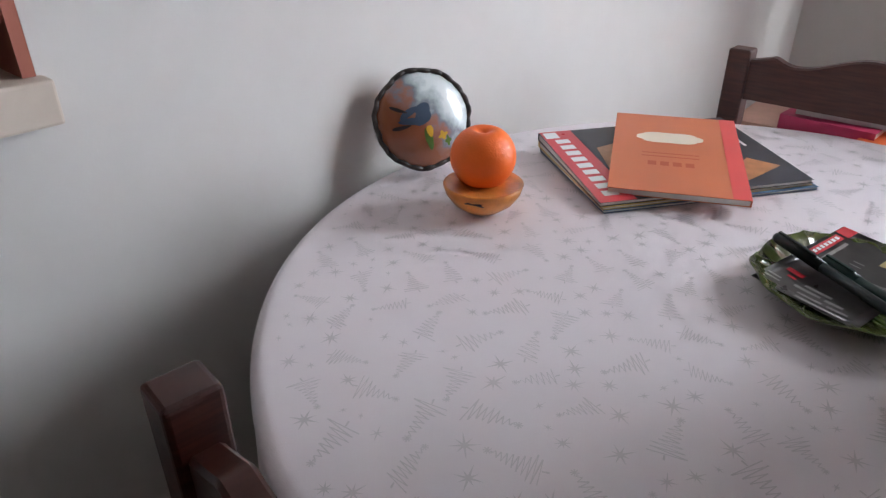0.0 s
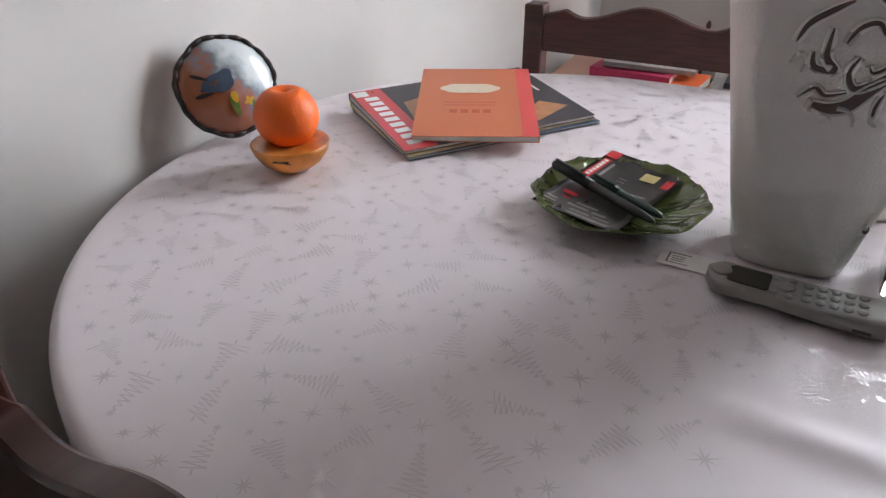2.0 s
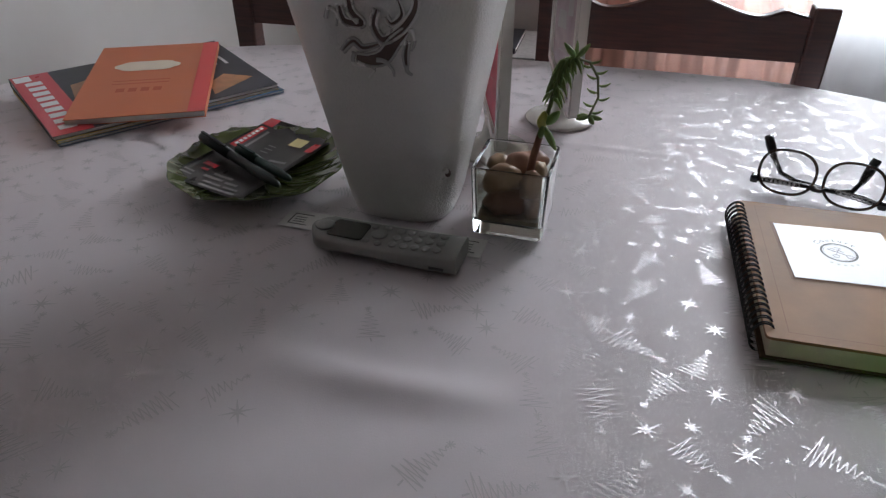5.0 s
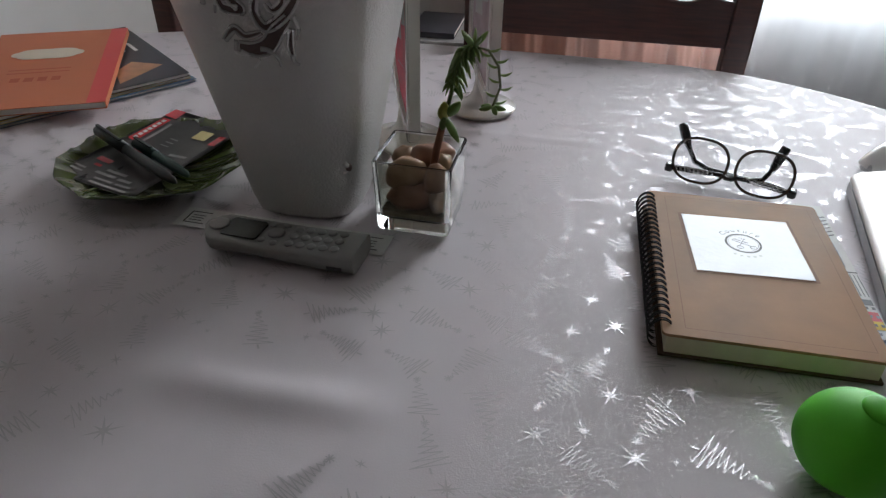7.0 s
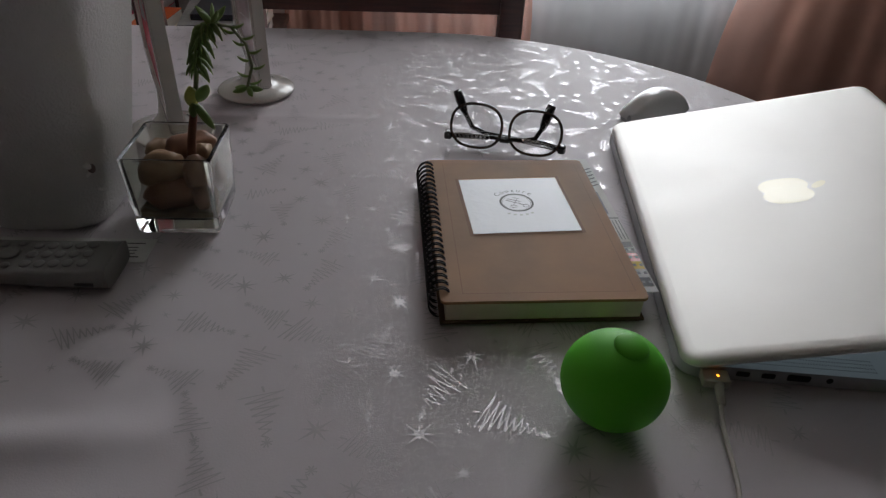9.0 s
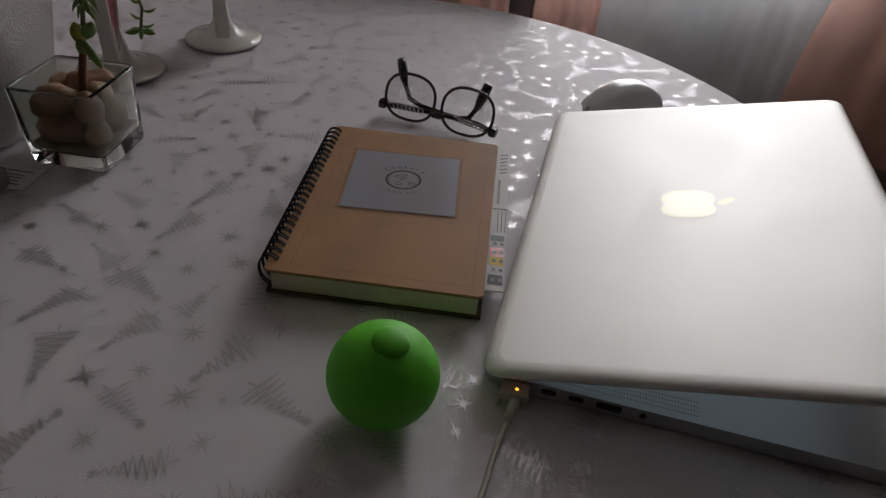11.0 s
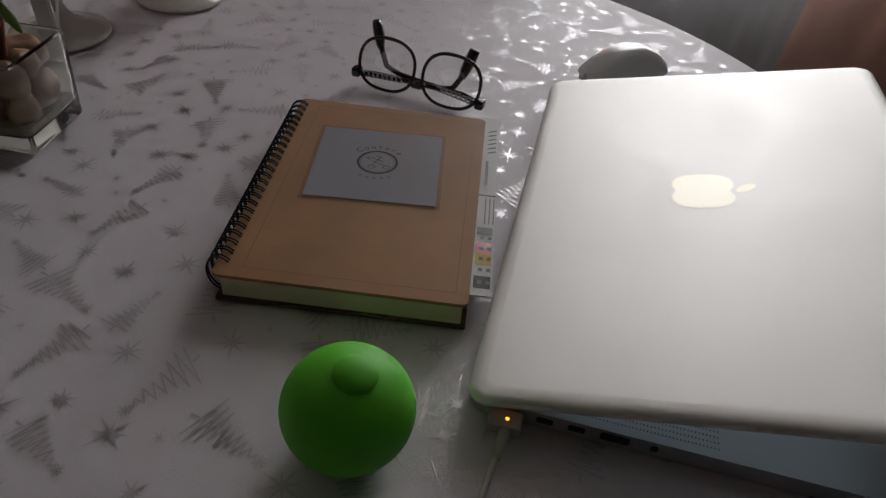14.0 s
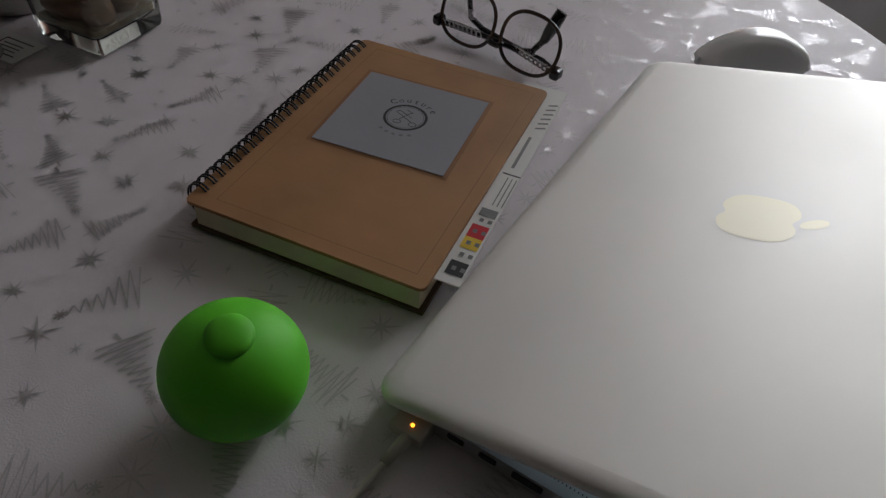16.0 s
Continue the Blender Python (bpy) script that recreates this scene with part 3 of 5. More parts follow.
M_KRAFT = mat("kraft_board", (0.40, 0.20, 0.082), 0.62, spread=0.24, scale=24, bump=0.12, bump_scale=160)
M_KRAFTEDGE = mat("board_edge", (0.10, 0.055, 0.028), 0.8, spread=0.2, bump=0.2)
M_GREENPAGES = mat("green_pages", (0.82, 0.73, 0.55), 0.8, spread=0.08, scale=90, bump=0.3, bump_scale=700)
M_LABEL = mat("glossy_label", (0.38, 0.38, 0.41), 0.15, 0.0, spread=0.04, scale=12, bump=0.30, bump_scale=110, dist=0.0010, spec=0.5)
M_KRAFTLINE = mat("kraft_border", (0.30, 0.135, 0.055), 0.62, spread=0.12, scale=40, bump=0.1)
M_WIRE = mat("black_wire", (0.012, 0.011, 0.011), 0.35, 0.4, spread=0.1, bump=0.05)
M_YELLOWPRINT = mat("yellow_print", (0.80, 0.55, 0.05), 0.5, spread=0.05, bump=0.03)
M_GREYPRINT = mat("grey_print", (0.20, 0.20, 0.20), 0.5, spread=0.05, bump=0.03)
M_STICKY = mat("pale_yellow_print", (0.68, 0.58, 0.26), 0.4, spread=0.08, bump=0.03)
M_ALU = mat("anodised_aluminium", (0.87, 0.85, 0.82), 0.60, 0.86, spread=0.04, scale=16, bump=0.08, bump_scale=1400, dist=0.0002)
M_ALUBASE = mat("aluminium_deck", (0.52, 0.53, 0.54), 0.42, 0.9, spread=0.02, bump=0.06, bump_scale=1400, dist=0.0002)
M_RUBBER = mat("black_rubber", (0.015, 0.015, 0.016), 0.6, spread=0.1, bump=0.05)
M_EMBLEM = mat("white_emblem", (0.99, 0.95, 0.82), 0.60, 0.85, spread=0.02, bump=0.0, coat=0.5)
M_GREENRUBBER = mat("green_silicone", (0.10, 0.58, 0.012), 0.58, spread=0.04, scale=20, bump=0.08, bump_scale=600, dist=0.0004)
M_MOUSE = mat("mouse_white", (0.90, 0.90, 0.89), 0.16, spread=0.01, bump=0.0, coat=0.8)
M_CABLE = mat("cable_white", (0.60, 0.56, 0.50), 0.5, spread=0.06, bump=0.05)
# painted glaze that runs from terracotta below to a pale sky above
M_PLAQUE = mat("painted_glaze", (0.34, 0.115, 0.05), 0.14, spread=0.3, scale=22, bump=0.3, bump_scale=45, dist=0.0016, coat=0.9)
_nt = M_PLAQUE.node_tree
_co, _sep = _nt.nodes.new("ShaderNodeTexCoord"), _nt.nodes.new("ShaderNodeSeparateXYZ")
_nz = _nt.nodes.new("ShaderNodeTexNoise")
_nz.inputs["Scale"].default_value, _nz.inputs["Detail"].default_value = 34.0, 5.0
_nt.links.new(_co.outputs["Object"], _sep.inputs[0])
_nt.links.new(_co.outputs["Object"], _nz.inputs["Vector"])
_a, _b, _c = [_nt.nodes.new("ShaderNodeMath") for _ in range(3)]
_a.operation, _b.operation, _c.operation = "MULTIPLY_ADD", "MULTIPLY_ADD", "MULTIPLY_ADD"
_a.inputs[1].default_value, _a.inputs[2].default_value = 5.2, 0.0
_b.inputs[1].default_value, _c.inputs[1].default_value = 6.5, 0.75
_nt.links.new(_sep.outputs["Z"], _a.inputs[0])
_nt.links.new(_sep.outputs["Y"], _b.inputs[0])
_nt.links.new(_a.outputs[0], _b.inputs[2])
_nt.links.new(_nz.outputs["Fac"], _c.inputs[0])
_nt.links.new(_b.outputs[0], _c.inputs[2])
_ramp = _nt.nodes.new("ShaderNodeValToRGB")
_ramp.color_ramp.elements[0].position, _ramp.color_ramp.elements[0].color = 0.24, (0.38, 0.135, 0.065, 1)
_ramp.color_ramp.elements[1].position, _ramp.color_ramp.elements[1].color = 0.64, (0.74, 0.81, 0.83, 1)
for _p, _col in ((0.38, (0.40, 0.20, 0.16, 1)), (0.45, (0.24, 0.27, 0.32, 1)), (0.53, (0.46, 0.55, 0.58, 1))):
    _ramp.color_ramp.elements.new(_p).color = _col
_nt.links.new(_c.outputs[0], _ramp.inputs["Fac"])
_nt.links.new(_ramp.outputs["Color"], _nt.nodes["Principled BSDF"].inputs["Base Color"])
M_BLUEGLAZE = mat("slate_blue_glaze", (0.075, 0.11, 0.17), 0.14, spread=0.3, scale=40, bump=0.1, coat=0.9)
M_GREENGLAZE = mat("green_glaze", (0.12, 0.22, 0.05), 0.14, spread=0.3, bump=0.1, coat=0.9)
M_YELLOWGLAZE = mat("yellow_glaze", (0.70, 0.42, 0.05), 0.14, spread=0.2, bump=0.1, coat=0.9)
M_DARKRIM = mat("dark_rim_glaze", (0.035, 0.024, 0.021), 0.45, spread=0.6, scale=60, bump=0.6, bump_scale=180, coat=0.1)
M_PINK = mat("pink_card", (0.62, 0.38, 0.30), 0.7, spread=0.1, bump=0.1)
M_MAGENTA = mat("crimson_cover", (0.42, 0.025, 0.09), 0.5, spread=0.1, bump=0.05)
M_ORANGERED = mat("orange_red_cover", (0.68, 0.13, 0.03), 0.5, spread=0.1, bump=0.05)
M_GREYCOVER = mat("grey_cover", (0.30, 0.28, 0.27), 0.45, spread=0.3, scale=20, bump=0.05)


def glow(name, colour, strength):
    m = bpy.data.materials.new(name)
    m.use_nodes = True
    b = m.node_tree.nodes["Principled BSDF"]
    b.inputs["Base Color"].default_value = (*[c * 0.2 for c in colour], 1)
    b.inputs["Emission Color"].default_value, b.inputs["Emission Strength"].default_value = (*colour, 1), strength
    return m


M_LED = glow("amber_led", (1.0, 0.28, 0.02), 14.0)
M_DISPLAY = glow("lit_display", (0.58, 0.74, 0.84), 0.50)
M_LENS = glass("lens_glass", (0.98, 0.99, 1.0), 0.0, 1.45)
M_LENS.node_tree.nodes["Principled BSDF"].inputs["Alpha"].default_value = 0.16


def text_mesh(bm, letters, size, centre, radius, middle, spread, z):
    """Raised letters set round an arc."""
    for k, ch in enumerate(letters):
        cu = bpy.data.curves.new("letter", "FONT")
        cu.body, cu.size, cu.align_x = ch, size, "CENTER"
        tmp = bpy.data.objects.new("letter", cu)
        scene.collection.objects.link(tmp)
        me = bpy.data.meshes.new_from_object(tmp.evaluated_get(bpy.context.evaluated_depsgraph_get()))
        a = radians(middle - spread * (k - (len(letters) - 1) / 2))
        me.transform(Matrix.Translation((centre[0] + radius * math.cos(a), centre[1] + radius * math.sin(a), z)) @ Matrix.Rotation(a - math.pi / 2, 4, "Z"))
        bm.from_mesh(me)
        bpy.data.meshes.remove(me)
        bpy.data.objects.remove(tmp)
        bpy.data.curves.remove(cu)
    return bm


# ---- things on the table, near the plastered wall ----
# round glazed plaque leaning on the wall
PLQ_R = 0.063


def dome(u, v):
    """A place on the plaque's bulging face, for u, v within the unit disc."""
    r2 = min(u * u + v * v, 1.0)
    return Vector((0.024 * (1 - r2) ** 0.8 + 0.002, u * PLQ_R * 1.02, v * PLQ_R))


plaque = thing("ceramic_plaque", (-0.722, -0.026, TABLE_Z + 0.0735), "round domed glazed ceramic plaque painted in blue and terracotta", "plaque")
plaque.matrix_world = pose(-0.7265, -0.023, TABLE_Z + 0.0715, 0, -19, -27)
bm = bmesh.new()
rows = []
for j in range(15):
    r = j / 14
    rows.append([bm.verts.new(dome(r * math.cos(2 * math.pi * i / 56), r * math.sin(2 * math.pi * i / 56))) for i in range(56)] if j else [bm.verts.new(dome(0, 0))])
rows.append([bm.verts.new(v.co + Vector((-0.014, 0, 0))) for v in rows[-1]])
for i in range(56):
    bm.faces.new((rows[0][0], rows[1][i], rows[1][(i + 1) % 56]))
for a, b in zip(rows[1:], rows[2:]):
    for i in range(56):
        bm.faces.new((a[i], b[i], b[(i + 1) % 56], a[(i + 1) % 56]))
bm.faces.new(rows[-1][::-1])
part("disc", bm, M_PLAQUE, plaque, "painted terracotta and blue glazed disc", True)
bm = tube([(0.004 + 0.002 * math.sin(23 * a), PLQ_R * 1.02 * (1 + 0.018 * math.sin(5 * a) + 0.010 * math.sin(13 * a)) * math.cos(a), PLQ_R * (1 + 0.020 * math.sin(7 * a + 1)) * math.sin(a)) for a in [2 * math.pi * k / 120 for k in range(120)]], 0.0034, 8, closed=True)
part("rim", bm, M_DARKRIM, plaque, "dark rope-like glazed rim", True)


def glaze(outline, material, label, lift=0.0007, rings=5):
    """A patch of colour that follows the dome."""
    bm = bmesh.new()
    cu, cv = sum(p[0] for p in outline) / len(outline), sum(p[1] for p in outline) / len(outline)
    ring = []
    for j in range(1, rings + 1):
        k = j / rings
        ring.append([bm.verts.new(dome(cu + (u - cu) * k, cv + (v - cv) * k) + Vector((lift, 0, 0))) for u, v in outline])
    mid = bm.verts.new(dome(cu, cv) + Vector((lift, 0, 0)))
    n = len(outline)
    for i in range(n):
        bm.faces.new((mid, ring[0][i], ring[0][(i + 1) % n]))
    for a, b in zip(ring, ring[1:]):
        for i in range(n):
            bm.faces.new((a[i], b[i], b[(i + 1) % n], a[(i + 1) % n]))
    return part("painting", bm, material, plaque, label, True)


def blob(cu, cv, ru, rv, turn=0.0, lobes=0, depth=0.0, n=48):
    pts = []
    for i in range(n):
        a = 2 * math.pi * i / n
        r = 1 + depth * math.cos(lobes * a) if lobes else 1 + 0.08 * math.sin(3 * a + cu * 9)
        x, y = ru * r * math.cos(a), rv * r * math.sin(a)
        c, s = math.cos(turn), math.sin(turn)
        pts.append((cu + x * c - y * s, cv + x * s + y * c))
    return pts


glaze(blob(-0.38, 0.16, 0.22, 0.07, 0.5), M_BLUEGLAZE, "slate blue petal in glossy glaze", 0.0012)
glaze(blob(-0.34, -0.02, 0.26, 0.07, -0.1), M_BLUEGLAZE, "slate blue petal in glossy glaze", 0.0012)
glaze(blob(-0.10, 0.20, 0.16, 0.13, 0.2), M_BLUEGLAZE, "slate blue flower in glossy glaze", 0.0012)
glaze(blob(-0.58, 0.24, 0.17, 0.035, -0.45), M_DARKRIM, "dark pointed petal in glossy glaze", 0.0013)
glaze(blob(-0.56, -0.12, 0.18, 0.04, 0.12), M_DARKRIM, "dark pointed petal in glossy glaze", 0.0013)
glaze(blob(-0.12, 0.06, 0.20, 0.15, 0.9), M_BLUEGLAZE, "slate blue flower in glossy glaze", 0.0011)
glaze(blob(-0.02, -0.38, 0.08, 0.24, 0.2), M_GREENGLAZE, "green bird wing in glossy glaze", 0.0012)
glaze(blob(0.00, -0.24, 0.07, 0.12, 0.2), M_YELLOWGLAZE, "yellow bird head in glossy glaze", 0.0016)
glaze(blob(0.28, -0.36, 0.09, 0.08, 0.4, 4, 0.3), M_YELLOWGLAZE, "yellow leaf in glossy glaze", 0.0012)
glaze(blob(0.40, -0.48, 0.06, 0.09, 0.2, 4, 0.3), M_GREENGLAZE, "green leaf in glossy glaze", 0.0012)

# orange on a halved-orange dish
dish = thing("half_orange_dish", (-0.588, -0.066, TABLE_Z + 0.001), "small glazed dish shaped like a halved orange", "dish")
part("shell", lathe([(0.012, 0.0), (0.024, 0.003), (0.036, 0.012), (0.0445, 0.024), (0.0475, 0.034), (0.0455, 0.0355), (0.042, 0.033)], 48), M_PEEL, dish, "mottled orange peel shell", True)
part("flesh", lathe([(0.0445, 0.0315), (0.034, 0.0295), (0.02, 0.0255), (0.004, 0.0245)], 48), M_FLESH, dish, "pale segmented flesh", True)
blotch = part("glaze_blotch", ball((0.0022, 0.0115, 0.0050), (0, 0, 0), 18, 10, wobble=0.5, seed=4.0), M_DARKRIM, dish, "brown blotch in the glaze", True)
blotch.matrix_basis = Matrix.Rotation(radians(-62), 4, "Z") @ pose(0.0420, 0, 0.0250, 0, 40, 0)
orange = thing("orange", (-0.594, -0.060, TABLE_Z + 0.026), "whole bright orange sitting in the small dish", "orange")
prof = []
for k in range(33):
    a = -math.pi / 2 + math.pi * k / 32
    r, z = 0.0385 * math.cos(a), 0.0385 + 0.0375 * math.sin(a)
    if a > 0.98:
        z -= 0.0135 * ((a - 0.98) / (math.pi / 2 - 0.98)) ** 2.0
    prof.append((max(r, 0.0006), z))
part("fruit", lathe(prof, 56, shape=lambda a: 1 + 0.006 * math.cos(5 * a)), M_ORANGE, orange, smooth=True)
part("stem_hollow", lathe([(0.0075, 0.0010), (0.0050, 0.0008), (0.001, 0.0004)], 14), M_BOOKINK, orange, "darker stem hollow", True).location = (0, 0, 0.0626)


# magazines and the orange book
def wedge(bm, d, h, low, thick):
    """Reshapes a flat book of height h so that its spine side is thicker and lies higher."""
    for v in bm.verts:
        f = v.co.y / d + 0.5
        v.co.z = low[0] + (low[1] - low[0]) * f + v.co.z / h * (thick[0] + (thick[1] - thick[0]) * f)
    return bm


def magazine(name, place, turn, w, d, h, cover, label, low, thick, pages=None):
    mg = thing(name, place, label, "magazine", "magazines in the stack", turn=turn)
    part("page_block", wedge(box(-w / 2 + 0.0015, w / 2 - 0.0015, -d / 2 + 0.0015, d / 2 - 0.001, 0.0006, h - 0.0006), d, h, low, thick), pages or M_PAPER, mg)
    part("cover", wedge(folded_cover(w, d, h, 0.0006), d, h, low, thick), cover, mg)
    return mg


magazine("magazine", (-0.476, 0.199, TABLE_Z + 0.0012), 55.2, 0.294, 0.212, 0.0055, M_BLUECOVER, "glossy magazine with a blue and white cover on the tablecloth", (0, 0), (0.0034, 0.0085))
magazine("magazine", (-0.480, 0.1965, TABLE_Z + 0.0012), 56.2, 0.290, 0.208, 0.0060, M_YELLOWPAGE, "magazine with a yellow cover under another magazine", (0.0037, 0.0088), (0.0034, 0.0085))
top_mag = magazine("magazine", (-0.4805, 0.1955, TABLE_Z + 0.0012), 55.4, 0.292, 0.207, 0.0075, M_DARKCOVER, "magazine with a red masthead band and dark photo cover", (0.0075, 0.0177), (0.0045, 0.0105))
part("masthead", wedge(sheet(rect(-0.145, -0.098, -0.103, 0.103), 0.0078), 0.207, 0.0075, (0.0075, 0.0177), (0.0045, 0.0105)), M_REDPRINT, top_mag, "red masthead band")
part("masthead_corner", wedge(sheet(rect(-0.142, -0.122, 0.080, 0.099), 0.0080), 0.207, 0.0075, (0.0075, 0.0177), (0.0045, 0.0105)), M_WHITEPRINT, top_mag, "pale corner box")
for k in range(9):
    y = 0.068 - k * 0.0188
    part("title_letter", wedge(sheet(rect(-0.133, -0.113, y - 0.0062, y + 0.0062), 0.0081), 0.207, 0.0075, (0.0075, 0.0177), (0.0045, 0.0105)), M_WHITEPRINT, top_mag, "white title in plain bars")
part("cover_photo", wedge(sheet([(-0.095, -0.02), (-0.06, -0.05), (-0.03, 0.0), (-0.05, 0.05), (-0.085, 0.04)], 0.0079), 0.207, 0.0075, (0.0075, 0.0177), (0.0045, 0.0105)), M_TANPRINT, top_mag, "brown photo patch")
bm = bmesh.new()
for k in range(5):
    x = 0.055 + 0.016 * k
    sheet(rect(x, x + 0.005, 0.02 - 0.004 * k, 0.085 - 0.012 * k), 0.0079, bm)
part("cover_lines", wedge(bm, 0.207, 0.0075, (0.0075, 0.0177), (0.0045, 0.0105)), M_WHITEPRINT, top_mag, "short white cover lines")
part("cover_photo", wedge(sheet([(0.06, -0.09), (0.13, -0.06), (0.10, -0.03), (0.07, -0.05)], 0.0079), 0.207, 0.0075, (0.0075, 0.0177), (0.0045, 0.0105)), M_TANPRINT, top_mag, "golden brown photo patch")

book = thing("paperback_book", (-0.469, 0.193, TABLE_Z + 0.0206), "orange paperback book with a white cartouche and red band", "book")
book.matrix_world = pose(-0.469, 0.193, TABLE_Z + 0.0222, 0, 0, 55.4) @ pose(0, 0, 0, 4.2, 0, -28.6)
BW, BD, BH = 0.164, 0.243, 0.0085
part("page_block", box(-BW / 2 + 0.001, BW / 2 - 0.002, -BD / 2 + 0.001, BD / 2 - 0.001, 0.0008, BH - 0.0008), M_PAPER, book)
bm = folded_cover(BD, BW, BH, 0.0008)
bm.transform(Matrix.Rotation(-math.pi / 2, 4, "Z"))
part("cover", bm, M_BOOK, book)
part("red_band", sheet(rect(BW / 2 - 0.021, BW / 2, -BD / 2, BD / 2), BH + 0.0004), M_BOOKRED, book, "red band along the spine")
pts = []
for i in range(72):
    a = 2 * math.pi * i / 72
    k = 1 + 0.10 * abs(math.cos(3 * a)) - 0.05
    pts.append((-0.008 + 0.042 * k * math.copysign(abs(math.cos(a)) ** 0.8, math.cos(a)), 0.040 + 0.0175 * k * math.copysign(abs(math.sin(a)) ** 0.8, math.sin(a))))
part("cartouche", sheet(pts, BH + 0.0005), M_CREAM, book, "cream scalloped cartouche")
bm = bmesh.new()
for y, w in ((-0.012, 0.036), (-0.022, 0.036)):
    sheet(rect(-0.008 - w, -0.008 + w, y - 0.0012, y + 0.0012), BH + 0.0005, bm)
for k in range(4):
    x = -0.036 + 0.0155 * k
    sheet(rect(x, x + 0.0105, -0.049, -0.037), BH + 0.0005, bm)
part("title_marks", bm, M_BOOKINK, book, "dark orange title marks")

# leaf plate with leaflet and pens
PX, PY = -0.2045, 0.0085
plate = thing("leaf_plate", (PX, PY, TABLE_Z + 0.001), "green glazed cabbage-leaf plate with ribbed wavy rim", "plate")


def rim_wave(a):
    return 1 + 0.018 * math.cos(11 * a) + 0.012 * math.cos(5 * a + 1)


bm = bmesh.new()
N = 120
rows = []
for r, z, k in ((0.030, 0.0, 0), (0.040, 0.0, 0), (0.046, 0.004, 0), (0.066, 0.010, 0.3), (0.084, 0.018, 0.7), (0.0955, 0.0268, 1), (0.0962, 0.0280, 1), (0.0950, 0.0282, 1),
                (0.086, 0.0222, 0.8), (0.072, 0.0150, 0.5), (0.056, 0.0085, 0.3), (0.044, 0.0060, 0.1), (0.020, 0.0054, 0.05), (0.004, 0.0054, 0)):
    row = []
    for i in range(N):
        a = 2 * math.pi * i / N
        rr = 0.955 * r * (1 + (rim_wave(a) - 1) * k)
        rib = 0.0024 * k * abs(math.sin(11 * a + 0.5 * math.sin(r * 90))) ** 6
        row.append(bm.verts.new((rr * math.cos(a), rr * math.sin(a), 0.80 * z + (rib if r > 0.02 and len(rows) > 6 else 0) + 0.002 * k * math.cos(5 * a))))
    rows.append(row)
for a, b in zip(rows, rows[1:]):
    for i in range(N):
        bm.faces.new((a[i], a[(i + 1) % N], b[(i + 1) % N], b[i]))
bm.faces.new(rows[0][::-1])
bm.faces.new(rows[-1])
part("dish", bm, M_LEAFPLATE, plate, "", True)
bm = bmesh.new()
for k in range(11):
    a = 2 * math.pi * k / 11 + 0.2
    pts = [((0.023 + 0.064 * t) * math.cos(a + 0.25 * t * t), (0.023 + 0.064 * t) * math.sin(a + 0.25 * t * t), 0.0048 + 0.0165 * t ** 1.7) for t in [i / 10 for i in range(11)]]
    tube(pts, 0.0012, 6, bm, taper=lambda t: 1.1 - 0.6 * t)
part("leaf_vein", bm, M_LEAFPLATE, plate, "raised paler leaf veins", True)

leaflet = thing("leaflet", (0, 0, 0), "dark glossy printed leaflet with red print on the plate", "leaflet")
leaflet.matrix_world = pose(-0.2160, 0.0245, TABLE_Z + 0.0200, 2, 2, -14) @ Matrix.Diagonal((1.06, 1.0, 1.0, 1.0))


def leaf_sheet(outline, lift):
    """Printed paper with a slight sag in its middle."""
    bm = bmesh.new()
    x0, x1, y0, y1 = outline
    nx, ny = 10, 14
    g = [[bm.verts.new((x0 + (x1 - x0) * i / nx, y0 + (y1 - y0) * j / ny, lift - 0.006 * (1 - ((x0 + (x1 - x0) * i / nx) / 0.05) ** 2) * (1 - ((y0 + (y1 - y0) * j / ny) / 0.085) ** 2))) for i in range(nx + 1)] for j in range(ny + 1)]
    for j in range(ny):
        for i in range(nx):
            bm.faces.new((g[j][i], g[j][i + 1], g[j + 1][i + 1], g[j + 1][i]))
    return bm


bm = leaf_sheet((-0.047, 0.047, -0.080, 0.080), 0.0)
bmesh.ops.solidify(bm, geom=bm.faces[:], thickness=0.0006)
part("paper", bm, M_LEAFLET, leaflet, smooth=True)
for x0, x1, y0, y1 in ((-0.046, -0.032, 0.062, 0.079), (-0.043, -0.034, 0.006, 0.058), (0.034, 0.043, 0.034, 0.054), (-0.036, -0.020, -0.041, -0.034), (-0.030, -0.022, -0.050, -0.046), (-0.024, -0.012, -0.012, -0.004)):
    part("red_print", leaf_sheet((x0, x1, y0, y1), 0.0009), M_REDPRINT, leaflet, "red print")
for k in range(7):
    part("title_letter", leaf_sheet((-0.0405, -0.0365, 0.010 + 0.0066 * k, 0.0146 + 0.0066 * k), 0.0013), M_WHITEPRINT, leaflet, "white title in plain bars")
part("yellow_print", leaf_sheet((0.008, 0.025, 0.040, 0.057), 0.0011), M_STICKY, leaflet, "pale yellow square")
for x0, x1, y0, y1 in ((-0.030, -0.0265, 0.008, 0.052), (-0.010, 0.000, 0.022, 0.0238), (-0.010, 0.000, 0.029, 0.0308), (-0.010, 0.000, 0.015, 0.0168), (0.012, 0.034, 0.002, 0.006),
                       (-0.043, -0.030, -0.060, -0.0575), (-0.043, -0.028, -0.066, -0.0635), (-0.012, 0.012, -0.052, -0.048), (-0.018, 0.006, -0.060, -0.056), (0.010, 0.026, -0.061, -0.057),
                       (-0.010, 0.012, -0.069, -0.066), (0.016, 0.034, -0.069, -0.066), (-0.008, 0.036, -0.077, -0.0735)):
    part("pale_print", leaf_sheet((x0, x1, y0, y1), 0.0009), M_PALEPRINT, leaflet)


